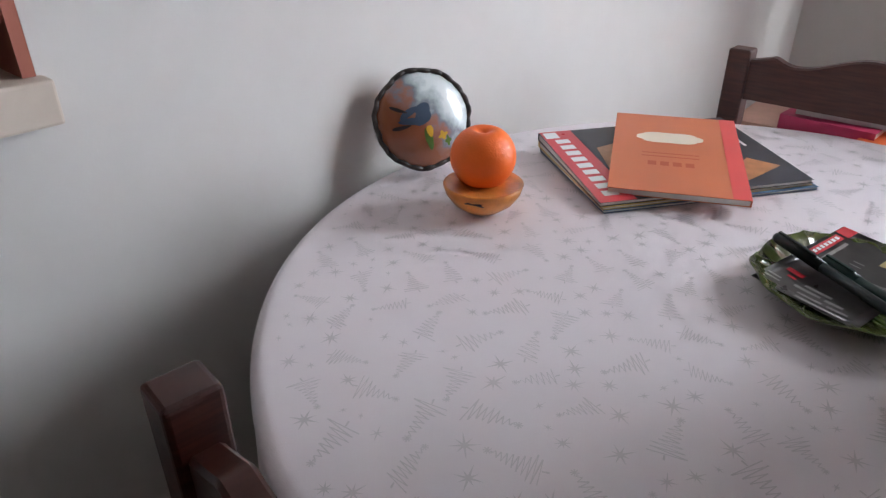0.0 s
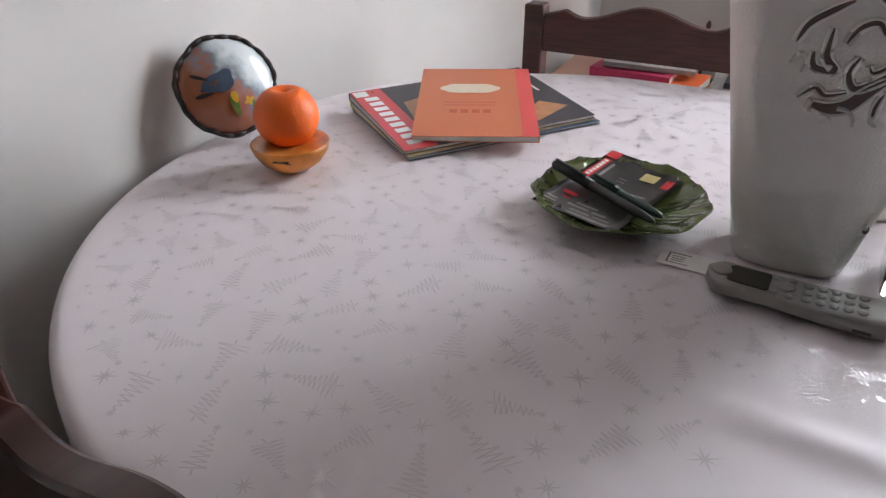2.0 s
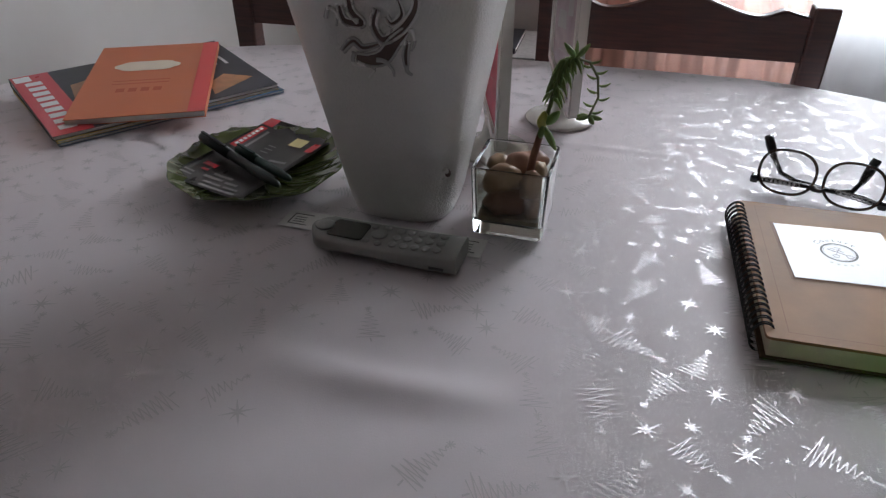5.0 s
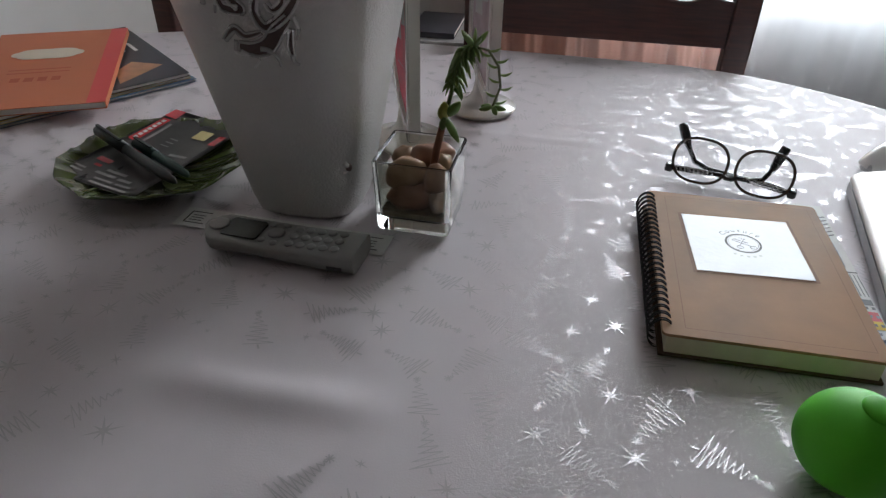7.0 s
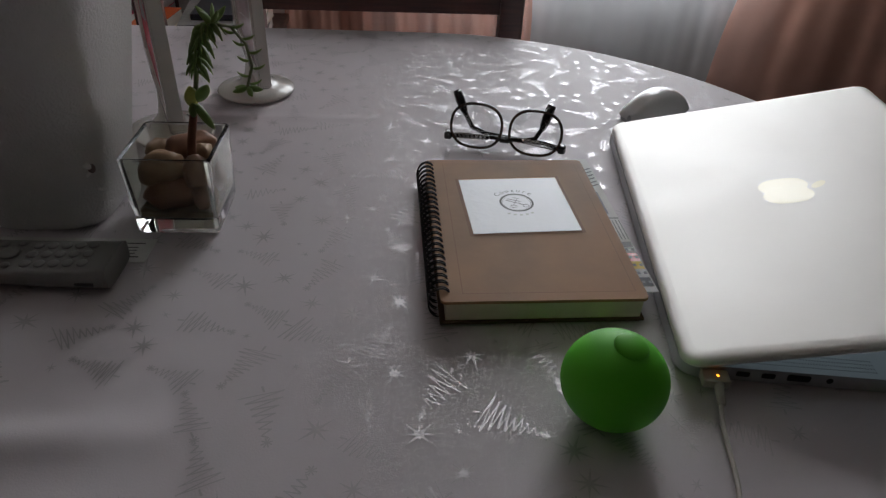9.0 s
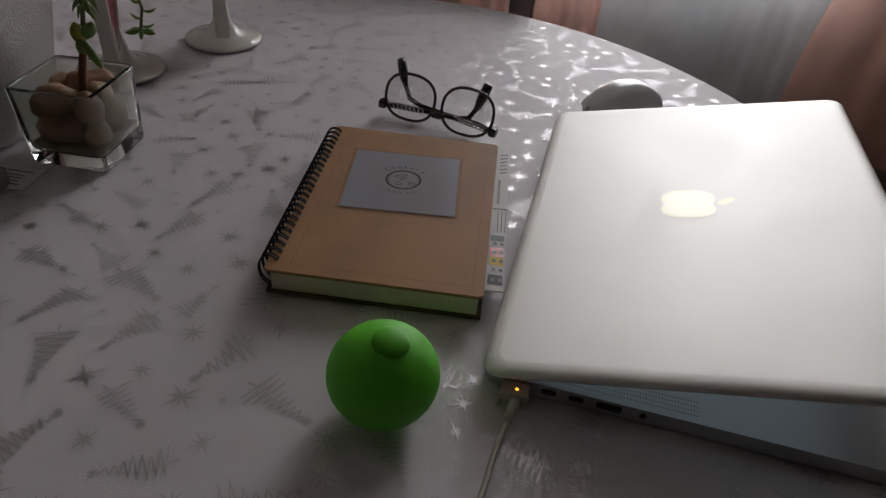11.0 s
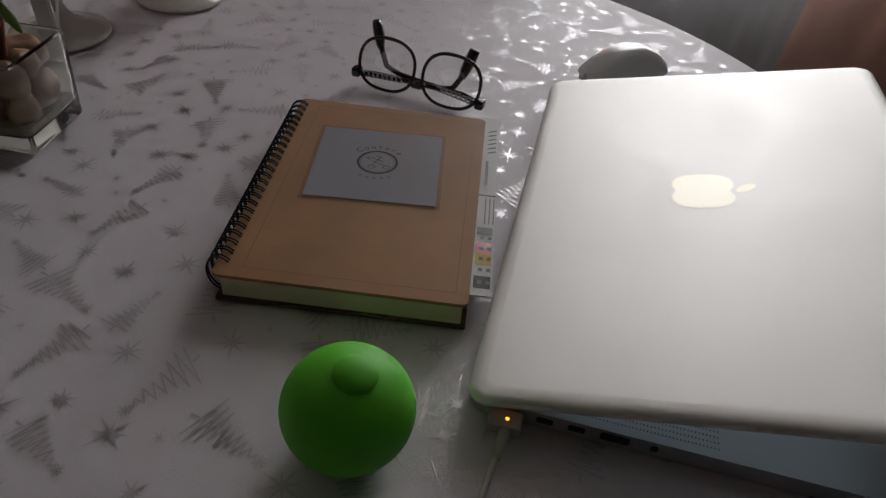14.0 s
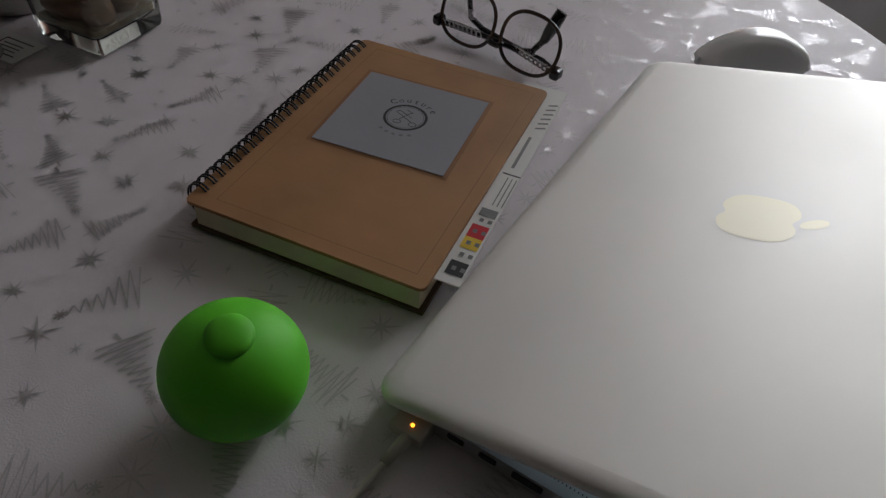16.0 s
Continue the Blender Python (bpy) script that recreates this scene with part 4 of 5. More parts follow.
def pen(a, b, radius, material, label):
    ob = thing("pen", a, label, "pen", "pens on the plate")
    d = Vector(b) - Vector(a)
    ob.matrix_world = Matrix.Translation(a) @ d.to_track_quat("Z", "Y").to_matrix().to_4x4()
    n = d.length
    part("barrel", lathe([(0.0016, 0.0), (radius * 0.75, 0.006), (radius, 0.02), (radius, n * 0.62)], 16), material, ob, smooth=True)
    part("cap", lathe([(radius * 1.12, n * 0.60), (radius * 1.15, n * 0.97), (radius * 0.8, n)], 16), material, ob, smooth=True)
    part("clip", box(-0.0016, 0.0016, radius * 1.15, radius * 1.15 + 0.0018, n * 0.66, n * 0.98, 0.0004), material, ob)
    return ob


pen((-0.156, -0.038, TABLE_Z + 0.0215), (-0.289, 0.036, TABLE_Z + 0.0285), 0.0050, M_PEN, "black ballpoint pen lying across the leaflet")
pen((-0.152, -0.022, TABLE_Z + 0.0210), (-0.240, 0.027, TABLE_Z + 0.0235), 0.0048, M_PENGREEN, "dark green pen lying beside the black pen")

# ---- vase, telephone, planter, photo stands ----
# VH: the unseen upper part is extended to deepen the vase's cast shadow
VX, VY, VH = -0.038, 0.010, 0.36


def vase_half(z):
    return 0.0495 + 0.188 * z


def vase_shape(a, p=3.4):
    return (abs(math.cos(a)) ** p + abs(math.sin(a)) ** p) ** (-1 / p)


vase = thing("vase", (VX, VY, TABLE_Z + 0.001), "tall tapering silver-grey ceramic vase with raised floral relief", "vase")
prof = [(vase_half(0) - 0.006, 0.0), (vase_half(0) - 0.001, 0.0015), (vase_half(0), 0.006)] + [(vase_half(VH * k / 24), VH * k / 24) for k in range(1, 25)]
prof += [(vase_half(VH) + 0.001, VH + 0.003), (vase_half(VH) - 0.004, VH + 0.004), (vase_half(VH) - 0.007, VH)] + [(vase_half(VH * k / 6) - 0.007, max(VH * k / 6, 0.008)) for k in range(5, -1, -1)]
part("body", lathe(prof, 112, shape=vase_shape), M_VASE, vase, smooth=True)


def on_vase(x, z, lift=0.0):
    """A place on the vase's front, x across and z up from its foot."""
    h = vase_half(z)
    k = min(abs(x / h), 0.97)
    return (x, -h * (1 - k ** 3.4) ** (1 / 3.4) - lift, z)


def curl(path, n=28):
    """A smooth line on the vase through a few places (x, z)."""
    pts = []
    for i in range(len(path) - 1):
        p0, p1, p2, p3 = [Vector(path[max(0, min(len(path) - 1, i + k))]) for k in (-1, 0, 1, 2)]
        for k in range(n // (len(path) - 1) + 1):
            t = k / (n // (len(path) - 1) + 1)
            pts.append(0.5 * ((2 * p1) + (p2 - p0) * t + (2 * p0 - 5 * p1 + 4 * p2 - p3) * t * t + (3 * p1 - p0 - 3 * p2 + p3) * t ** 3))
    return pts + [Vector(path[-1])]


def tendril(path, width):
    """A brown sunk curl between two raised silver lines."""
    line = curl(path)
    n = len(line) - 1
    bm = bmesh.new()
    rows = []
    edges = ([], [])
    for i, p in enumerate(line):
        d = (line[min(i + 1, n)] - line[max(i - 1, 0)]).normalized()
        o = width * (0.35 + 0.75 * math.sin(math.pi * (0.12 + 0.80 * i / n)))
        a, b = (p.x - d.y * o, p.y + d.x * o), (p.x + d.y * o, p.y - d.x * o)
        rows.append([bm.verts.new(on_vase(q[0], q[1], 0.0005)) for q in (a, b)])
        edges[0].append(on_vase(*a, 0.0006))
        edges[1].append(on_vase(*b, 0.0006))
    for a, b in zip(rows, rows[1:]):
        bm.faces.new((a[0], a[1], b[1], b[0]))
    part("groove", bm, M_RELIEFDARK, vase, "brown sunk curl", True)
    for e in edges:
        part("tendril", tube(e, 0.0013, 6, taper=lambda t: 1.15 - 0.5 * t), M_RELIEF, vase, "", True)


def claw(path, width):
    """A raised silver tip."""
    part("tendril", tube([on_vase(p.x, p.y, 0.0004) for p in curl(path, 16)], width, 7, taper=lambda t: 1.2 - 0.7 * t), M_RELIEF, vase, "", True)


# one spray of the relief, drawn from its foot upwards
tendril([(-0.013, 0.166), (-0.002, 0.164), (0.010, 0.168), (0.020, 0.180), (0.030, 0.190)], 0.0052)
tendril([(0.009, 0.205), (0.005, 0.193), (0.011, 0.182), (0.023, 0.188), (0.033, 0.198), (0.039, 0.209), (0.040, 0.226)], 0.0030)
tendril([(-0.012, 0.224), (-0.012, 0.204), (-0.005, 0.194), (-0.018, 0.195), (-0.021, 0.206)], 0.0032)
tendril([(-0.024, 0.170), (-0.014, 0.179), (-0.006, 0.174), (0.007, 0.178)], 0.0022)
tendril([(0.016, 0.200), (0.020, 0.195), (0.028, 0.202), (0.026, 0.214)], 0.0020)
tendril([(0.031, 0.182), (0.028, 0.170), (0.028, 0.160)], 0.0020)
tendril([(-0.002, 0.214), (0.004, 0.226), (0.014, 0.230), (0.020, 0.222)], 0.0026)
tendril([(-0.034, 0.212), (-0.028, 0.226), (-0.016, 0.236), (-0.004, 0.244)], 0.0030)
tendril([(0.030, 0.222), (0.026, 0.238), (0.012, 0.248), (0.004, 0.262)], 0.0030)
claw([(-0.0145, 0.170), (-0.016, 0.160), (-0.004, 0.1595), (0.001, 0.156), (-0.005, 0.149)], 0.0016)
claw([(0.004, 0.165), (0.011, 0.164), (0.016, 0.158), (0.017, 0.152)], 0.0018)
claw([(0.028, 0.162), (0.028, 0.157), (0.032, 0.154)], 0.0019)
claw([(-0.034, 0.196), (-0.030, 0.204), (-0.024, 0.200), (-0.026, 0.190)], 0.0017)
claw([(0.034, 0.192), (0.036, 0.182), (0.033, 0.174)], 0.0016)
claw([(0.050, 0.062), (0.052, 0.055), (0.048, 0.050)], 0.0020)
part("stud", ball((0.003, 0.003, 0.004), on_vase(0.052, 0.056), 14, 10), M_RELIEFDARK, vase, "small dark relief tip", True)

slip = thing("paper_slip", (-0.041, -0.0630, TABLE_Z + 0.0014), "narrow printed paper slip lying under the telephone", "paper slip", turn=-1.5)
part("paper", box(-0.101, 0.097, -0.0155, 0.0155, 0, 0.0004), M_RECEIPT, slip)
for x0, x1 in ((-0.094, -0.074), (0.062, 0.090)):
    bm = bmesh.new()
    for y in (-0.009, 0.009):
        sheet(rect(x0, x1, y - 0.0006, y + 0.0006), 0.0006, bm)
    sheet(rect(x0, x0 + 0.0012, -0.009, 0.009), 0.0006, bm)
    for k in range(3):
        sheet(rect(x0 + 0.004, x1 - 0.004, -0.005 + 0.004 * k, -0.004 + 0.004 * k), 0.0006, bm)
    part("printed_lines", bm, M_INK, slip)

phone = thing("telephone_handset", (-0.0260, -0.0935, TABLE_Z + 0.002), "grey cordless telephone handset with keypad lying on its back", "telephone", turn=-2.5)


def phone_top(x):
    t = (x + 0.0745) / 0.149
    return 0.0205 - 0.0030 * math.sin(math.pi * t) + 0.002 * t


bm = bmesh.new()
secs = []
for k in range(25):
    t = k / 24
    x = -0.0745 + 0.149 * t
    w = 0.0225 * (1 - 0.75 * max(0, (0.10 - t) / 0.10) ** 2.2) * (1 + 0.04 * math.sin(math.pi * t))
    top = phone_top(x)
    low = 0.0065 * math.sin(math.pi * min(t * 1.2, 1)) * (1 - t) + 0.0005 + (0.006 * max(0, (0.12 - t) / 0.12))
    out = []
    for i in range(24):
        a = 2 * math.pi * i / 24
        c, s = math.cos(a), math.sin(a)
        out.append(bm.verts.new((x, w * math.copysign(abs(c) ** 0.45, c), (top + low) / 2 + (top - low) / 2 * math.copysign(abs(s) ** 0.4, s))))
    secs.append(out)
for a, b in zip(secs, secs[1:]):
    for i in range(24):
        bm.faces.new((a[i], b[i], b[(i + 1) % 24], a[(i + 1) % 24]))
bm.faces.new(secs[0])
bm.faces.new(secs[-1][::-1])
smooth_sharp(part("casing", bm, M_PHONE, phone), 50)
part("display", prism(round_rect(0.036, 0.029, 0.004, cx=-0.038), phone_top(-0.038) - 0.002, phone_top(-0.038) + 0.0012, 0.0004), M_SCREENGLOSS, phone, "dark glossy display")
part("earpiece", lathe([(0.0095, 0.0), (0.0095, 0.0012), (0.008, 0.0018), (0.001, 0.0010)], 24), M_PHONE, phone, "round earpiece", True).location = (-0.0630, 0.0, phone_top(-0.063) - 0.0002)
part("navigation_key", lathe([(0.0078, 0.0), (0.0078, 0.0014), (0.0065, 0.0022), (0.001, 0.0016)], 24), M_KEY, phone, "round navigation key", True).location = (-0.007, 0.001, phone_top(-0.007) - 0.0002)
for x, y in ((-0.016, -0.012), (-0.016, 0.013), (-0.003, 0.015), (-0.003, -0.014)):
    part("soft_key", lathe([(0.0036, 0.0), (0.0034, 0.0014), (0.001, 0.0018)], 14), M_KEY, phone, smooth=True).location = (x, y, phone_top(x) - 0.0004)
key_me = None
for i in range(5):
    for j in range(3):
        x, y = 0.011 + 0.0108 * i, -0.0120 + 0.0120 * j
        if key_me is None:
            ob = part("key", ball((0.0042, 0.0046, 0.0017), (0, 0, 0), 14, 8), M_KEY, phone, smooth=True)
            key_me = ob.data
        else:
            ob = new("key", key_me)
            ob.parent = phone
        ob.location = (x, y, phone_top(x) + 0.0003)
part("charging_slot", box(0.050, 0.064, -0.0232, -0.0222, 0.006, 0.009), M_PHONEDARK, phone, "dark charging slot")
phone.scale = (0.93, 0.92, 0.86)

# glass cube with pebbles and a succulent
CX, CY, CS, CH = 0.0715, -0.0095, 0.0325, 0.0675
cube = thing("glass_planter", (CX, CY, TABLE_Z + 0.001), "square clear glass planter with thick base holding soil and pebbles", "planter", turn=-1)
bm = bmesh.new()
T = 0.0032


def ring4(h, z, r=0.003):
    return [bm.verts.new((x, y, z)) for x, y in round_rect(2 * h, 2 * h, min(r, h), 4)]


levels = [ring4(CS - 0.003, 0.0, 0.004), ring4(CS - 0.0008, 0.0012, 0.0045), ring4(CS, 0.004, 0.0045), ring4(CS + 0.0022, CH - 0.0012, 0.004), ring4(CS + 0.0015, CH, 0.004), ring4(CS - T + 0.003, CH, 0.003), ring4(CS - T + 0.0022, CH - 0.0012, 0.003), ring4(CS - T, 0.0145, 0.004), ring4(CS - T - 0.004, 0.0120, 0.004)]
for a, b in zip(levels, levels[1:]):
    for i in range(len(a)):
        bm.faces.new((a[i], a[(i + 1) % len(a)], b[(i + 1) % len(b)], b[i]))
bm.faces.new(levels[0][::-1])
bm.faces.new(levels[-1])
smooth_sharp(part("glass", bm, M_GLASS, cube, "clear glass walls with a thick base"), 30)
bm = prism(round_rect(2 * (CS - T) - 0.0012, 2 * (CS - T) - 0.0012, 0.004), 0.0150, 0.0195)
part("soil", bm, M_SOIL, cube, "sandy damp soil")
rp = random.Random(5)
for x, y, z, a, b, c in ((-0.004, -0.0150, 0.0300, 0.0205, 0.0105, 0.0125), (0.0195, -0.0150, 0.0280, 0.0075, 0.0100, 0.0110), (-0.014, 0.012, 0.030, 0.0140, 0.0145, 0.0120), (0.013, 0.012, 0.031, 0.0145, 0.0145, 0.0130),
                         (-0.0100, -0.0125, 0.0500, 0.0165, 0.0115, 0.0125), (0.0165, -0.0135, 0.0480, 0.0095, 0.0100, 0.0120), (0.006, 0.0120, 0.0540, 0.0190, 0.0125, 0.0130), (-0.0175, 0.0140, 0.0520, 0.0105, 0.0110, 0.0090), (0.0205, 0.000, 0.0545, 0.0070, 0.0100, 0.0100)):
    pb = tagged(mesh_ob("pebble", ball((a * 1.10, b * 1.10, c * 1.10), (0, 0, 0), 22, 14, wobble=0.22, seed=rp.uniform(0, 50)), M_PEBBLE, True), "smooth reddish tan river pebble in the glass planter", "pebble", "pebbles in the planter")
    pb.location, pb.rotation_euler = (CX + x, CY + y, TABLE_Z + 0.001 + z), (rp.uniform(-0.2, 0.2), rp.uniform(-0.2, 0.2), rp.uniform(-0.4, 0.4))

plant = thing("succulent_plant", (CX, CY, TABLE_Z + 0.045), "trailing green succulent with curved pointed leaves rooted between pebbles", "plant")
RNG = random.Random(3)


def leaf_bm(bm, root, out, up, length, width, curve):
    """A fleshy curved leaf from its root."""
    out, up = Vector(out).normalized(), Vector(up).normalized()
    pts = []
    for i in range(8):
        t = i / 7
        pts.append(Vector(root) + out * (length * t) + up * (curve * length * (t * t)))
    tube(pts, width, 7, bm, taper=lambda t: max(0.12, math.sin(math.pi * (0.10 + 0.86 * t)) ** 0.8), flat=0.55)


def place_on(path, t):
    k = t * (len(path) - 1)
    i = min(int(k), len(path) - 2)
    return Vector(path[i]).lerp(Vector(path[i + 1]), k - i), (Vector(path[i + 1]) - Vector(path[i])).normalized()


trunk = [(0.012, -0.012, 0.0), (0.0155, -0.008, 0.028), (0.0195, -0.005, 0.048), (0.024, -0.004, 0.066)]
stem = [(0.024, -0.004, 0.066), (0.0275, -0.003, 0.084), (0.031, -0.002, 0.100), (0.036, -0.001, 0.112), (0.043, 0.000, 0.116)]
runner = [(0.043, 0.000, 0.116), (0.054, 0.006, 0.112), (0.062, 0.011, 0.098), (0.064, 0.014, 0.080), (0.058, 0.016, 0.062)]
part("trunk", tube(trunk, 0.0033, 8, taper=lambda t: 1.15 - 0.4 * t), M_STEM, plant, "reddish brown stem foot", True)
part("stem", tube(stem, 0.0018, 7), M_STEMGREEN, plant, smooth=True)
part("runner", tube(runner, 0.0011, 6), M_STEMGREEN, plant, "thin trailing runner", True)
for k in range(52):
    p, d = place_on(stem, 0.20 + 0.78 * k / 51)
    a = 2.4 * k
    side = Vector((math.cos(a), math.sin(a), 0.0))
    bm = bmesh.new()
    leaf_bm(bm, p, side + Vector((0, 0, 0.85)), Vector((0, 0, -1.0 if k < 44 else -0.3)), RNG.uniform(0.010, 0.014), 0.0020, RNG.uniform(1.1, 1.6))
    part("leaf", bm, M_LEAF, plant, smooth=True)
for k in range(5):
    bm = bmesh.new()
    a = 2 * math.pi * k / 5 + 0.4
    leaf_bm(bm, stem[-1], (math.cos(a), math.sin(a), 0.9), (0, 0, 1), 0.0145, 0.0026, 0.1)
    part("leaf", bm, M_LEAF, plant, smooth=True)
for k in range(10):
    p, d = place_on(runner, 0.15 + 0.8 * k / 9)
    s = 1 if k % 2 else -1
    bm = bmesh.new()
    leaf_bm(bm, p, (0.9 * s, 0.25, -0.45), (0, 0, 1), 0.0115, 0.0012, 0.6)
    part("leaf", bm, M_LEAF, plant, smooth=True)
for k in range(5):
    bm = bmesh.new()
    a = 2 * math.pi * k / 5
    leaf_bm(bm, runner[-1], (math.cos(a), math.sin(a) * 0.6, -0.25), (0, 0, 1), 0.012, 0.0026, 0.1)
    part("leaf", bm, M_LEAF, plant, smooth=True)
bm = bmesh.new()
leaf_bm(bm, (0.021, -0.006, 0.055), (0.05, -0.25, 1.0), (0, 0, 1), 0.018, 0.0058, 0.0)
part("leaf", bm, M_LEAFYELLOW, plant, "yellowing leaf", True)
for root, out, ln, w in (((0.025, -0.005, 0.059), (0.5, -0.15, 0.75), 0.017, 0.0058), ((0.022, -0.006, 0.058), (0.55, -0.15, -0.85), 0.024, 0.0036), ((0.0205, -0.007, 0.047), (0.1, -0.2, 0.9), 0.013, 0.0040)):
    bm = bmesh.new()
    leaf_bm(bm, root, out, (0, 0, 1), ln, w, 0.0)
    part("leaf", bm, M_LEAF, plant, smooth=True)


# two photo stands on round feet
def photo_stand(place, turn, photo, label):
    st = thing("photo_stand", place, label, "photo frame", "photo stands", turn=turn)
    part("foot", lathe([(0.030, 0.0), (0.0425, 0.0008), (0.0440, 0.0030), (0.0425, 0.0052), (0.030, 0.0075), (0.018, 0.0125), (0.011, 0.022), (0.0085, 0.034), (0.0075, 0.044)], 56), M_PORCELAIN, st, "round flared cream foot", True)
    W, H, T2 = 0.050, 0.185, 0.0068
    outer = [(-0.012, 0.040), (W - 0.006, 0.018), (W, 0.022), (W, H), (W - 0.03, H + 0.028), (-W + 0.03, H + 0.028), (-W, H), (-W, 0.066)]
    inner = [(-0.012, 0.054), (W - 0.014, 0.036), (W - 0.010, 0.040), (W - 0.010, H - 0.004), (W - 0.036, H + 0.018), (-W + 0.036, H + 0.018), (-W + 0.010, H - 0.004), (-W + 0.010, 0.076)]
    bm = bmesh.new()
    rows = [[bm.verts.new((x, y, z)) for x, z in pts] for pts, y in ((outer, -T2), (outer, T2), (inner, T2), (inner, -T2))]
    for k in range(4):
        a, b = rows[k], rows[(k + 1) % 4]
        for i in range(8):
            bm.faces.new((a[i], a[(i + 1) % 8], b[(i + 1) % 8], b[i]))
    bmesh.ops.recalc_face_normals(bm, faces=bm.faces[:])
    bmesh.ops.bevel(bm, geom=[e for e in bm.edges if e.calc_face_angle(0) > 0.6], offset=0.0016, segments=2, affect="EDGES")
    smooth_sharp(part("frame", bm, M_PORCELAIN, st, "cream bevelled frame"), 30)
    for s in (-1, 1):
        bm = bmesh.new()
        bm.faces.new([bm.verts.new((x, s * T2 * 0.55, z)) for x, z in (inner if s > 0 else inner[::-1])])
        part("photo", bm, photo, st, "faded printed picture")
        for x0, x1, z0, z1 in ((-0.020, 0.024, 0.085, 0.089), (-0.028, 0.005, 0.110, 0.134), (0.006, 0.026, 0.130, 0.165)):
            pts = [(x0, z0), (x1, z0 + 0.004), (x1 - 0.004, z1), (x0 + 0.004, z1 - 0.002)]
            bm = bmesh.new()
            bm.faces.new([bm.verts.new((x, s * (T2 * 0.55 + 0.0005), z)) for x, z in pts])
            part("photo_shape", bm, M_GREYCOVER, st, "grey shape in the picture")
    return st


photo_stand((0.016, 0.146, TABLE_Z + 0.0012), -65, M_PHOTO, "cream porcelain photo stand with a reddish picture on the cloth")
photo_stand((0.081, 0.260, TABLE_Z + 0.0012), -66, M_PHOTOPALE, "cream porcelain photo stand with a pale picture on the cloth")

# ---- spectacles, notebook, laptop ----
specs = thing("spectacles", (0.352, 0.104, TABLE_Z + 0.0012), "black and tortoiseshell spectacles lying folded upside down", "spectacles", turn=-15.6)


def rim_point(s, a, r=1.0):
    c, z = math.cos(a), math.sin(a)
    x = s * 0.0300 + 0.0260 * r * math.copysign(abs(c) ** 0.8, c)
    h = 0.0225 + 0.0210 * r * math.copysign(abs(z) ** 0.85, z)
    return (x, 0.004 + 0.30 * h, h)


for s in (-1, 1):
    rim = part("rim", tube([rim_point(s, 2 * math.pi * k / 48) for k in range(48)], 0.0015, 8, closed=True), M_TORTOISE, specs, "thin tortoiseshell lens rim", True)
    bm = bmesh.new()
    mid = bm.verts.new((s * 0.030, 0.004 + 0.30 * 0.0215 - 0.0012, 0.0215))
    ring = [bm.verts.new(rim_point(s, 2 * math.pi * k / 40, 0.97)) for k in range(40)]
    for k in range(40):
        bm.faces.new((mid, ring[k], ring[(k + 1) % 40]))
    bmesh.ops.solidify(bm, geom=bm.faces[:], thickness=0.0012)
    part("lens", bm, M_LENS, rim, "clear lens", True).visible_shadow = False
    part("hinge", box(s * 0.0580 - 0.004, s * 0.0580 + 0.004, 0.004, 0.014, 0.006, 0.0145, 0.0022), M_FRAMEBLACK, specs)
    # folded temple, its tip bent upwards
    y = 0.013 if s < 0 else 0.017
    if s < 0:
        arm = [(-0.060, 0.010, 0.009), (-0.040, y, 0.010), (-0.010, y + 0.002, 0.010), (0.018, y + 0.002, 0.011), (0.030, y + 0.003, 0.014), (0.036, y + 0.008, 0.024), (0.042, 0.030, 0.046)]
    else:
        arm = [(0.060, 0.010, 0.009), (0.040, y, 0.010), (0.005, y + 0.002, 0.010), (-0.022, y + 0.004, 0.011), (-0.036, y + 0.006, 0.015), (-0.047, y + 0.016, 0.027), (-0.058, 0.047, 0.042)]
    fine = [place_on(arm, k / 30)[0] for k in range(31)]
    temple = part("temple", tube(fine, 0.0025, 8, taper=lambda t: 1.0 if t < 0.80 else 1.0 + 1.05 * math.sin(math.pi * min((t - 0.80) / 0.26, 0.72))), M_FRAMEBLACK, specs, "black folded temple", True)
    bm = bmesh.new()
    for k in range(9):
        p = Vector(arm[0]).lerp(Vector(arm[2]), 0.14 + 0.086 * k)
        tube([(p.x + 0.0029 * math.cos(a), p.y - 0.0029, p.z + 0.0025 * math.sin(a) + 0.0014) for a in [2 * math.pi * i / 12 for i in range(12)]], 0.00075, 5, bm, closed=True)
    part("chain_ornament", bm, M_STEEL, temple, "silver chain-link ornament", True)
part("bridge", tube([(-0.0075, 0.0085, 0.014), (-0.003, 0.0075, 0.0115), (0.003, 0.0075, 0.0115), (0.0075, 0.0085, 0.014)], 0.0024, 8), M_FRAMEBLACK, specs, smooth=True)

NW, ND, NH = 0.1455, 0.2045, 0.0205
note = thing("notebook", (0.3465, -0.0495, TABLE_Z + 0.0012), "spiral-bound kraft notebook with green page edges and glossy label", "notebook", turn=1.2)
part("back_cover", box(-NW / 2, NW / 2, -ND / 2, ND / 2, 0, 0.0026, 0.0006), M_KRAFTEDGE, note, "dark board back cover")
part("page_block", box(-NW / 2 + 0.004, NW / 2 - 0.003, -ND / 2 + 0.002, ND / 2 - 0.003, 0.0026, NH - 0.0026), M_GREENPAGES, note, "pale green page block")
bm = prism(round_rect(NW, ND, 0.0035), NH - 0.0024, NH, 0.0005)
cover = part("front_cover", bm, M_KRAFT, note, "brown kraft board cover")
bm = bmesh.new()
fx, fy, fw = NW / 2 - 0.0075, ND / 2 - 0.0085, 0.0005
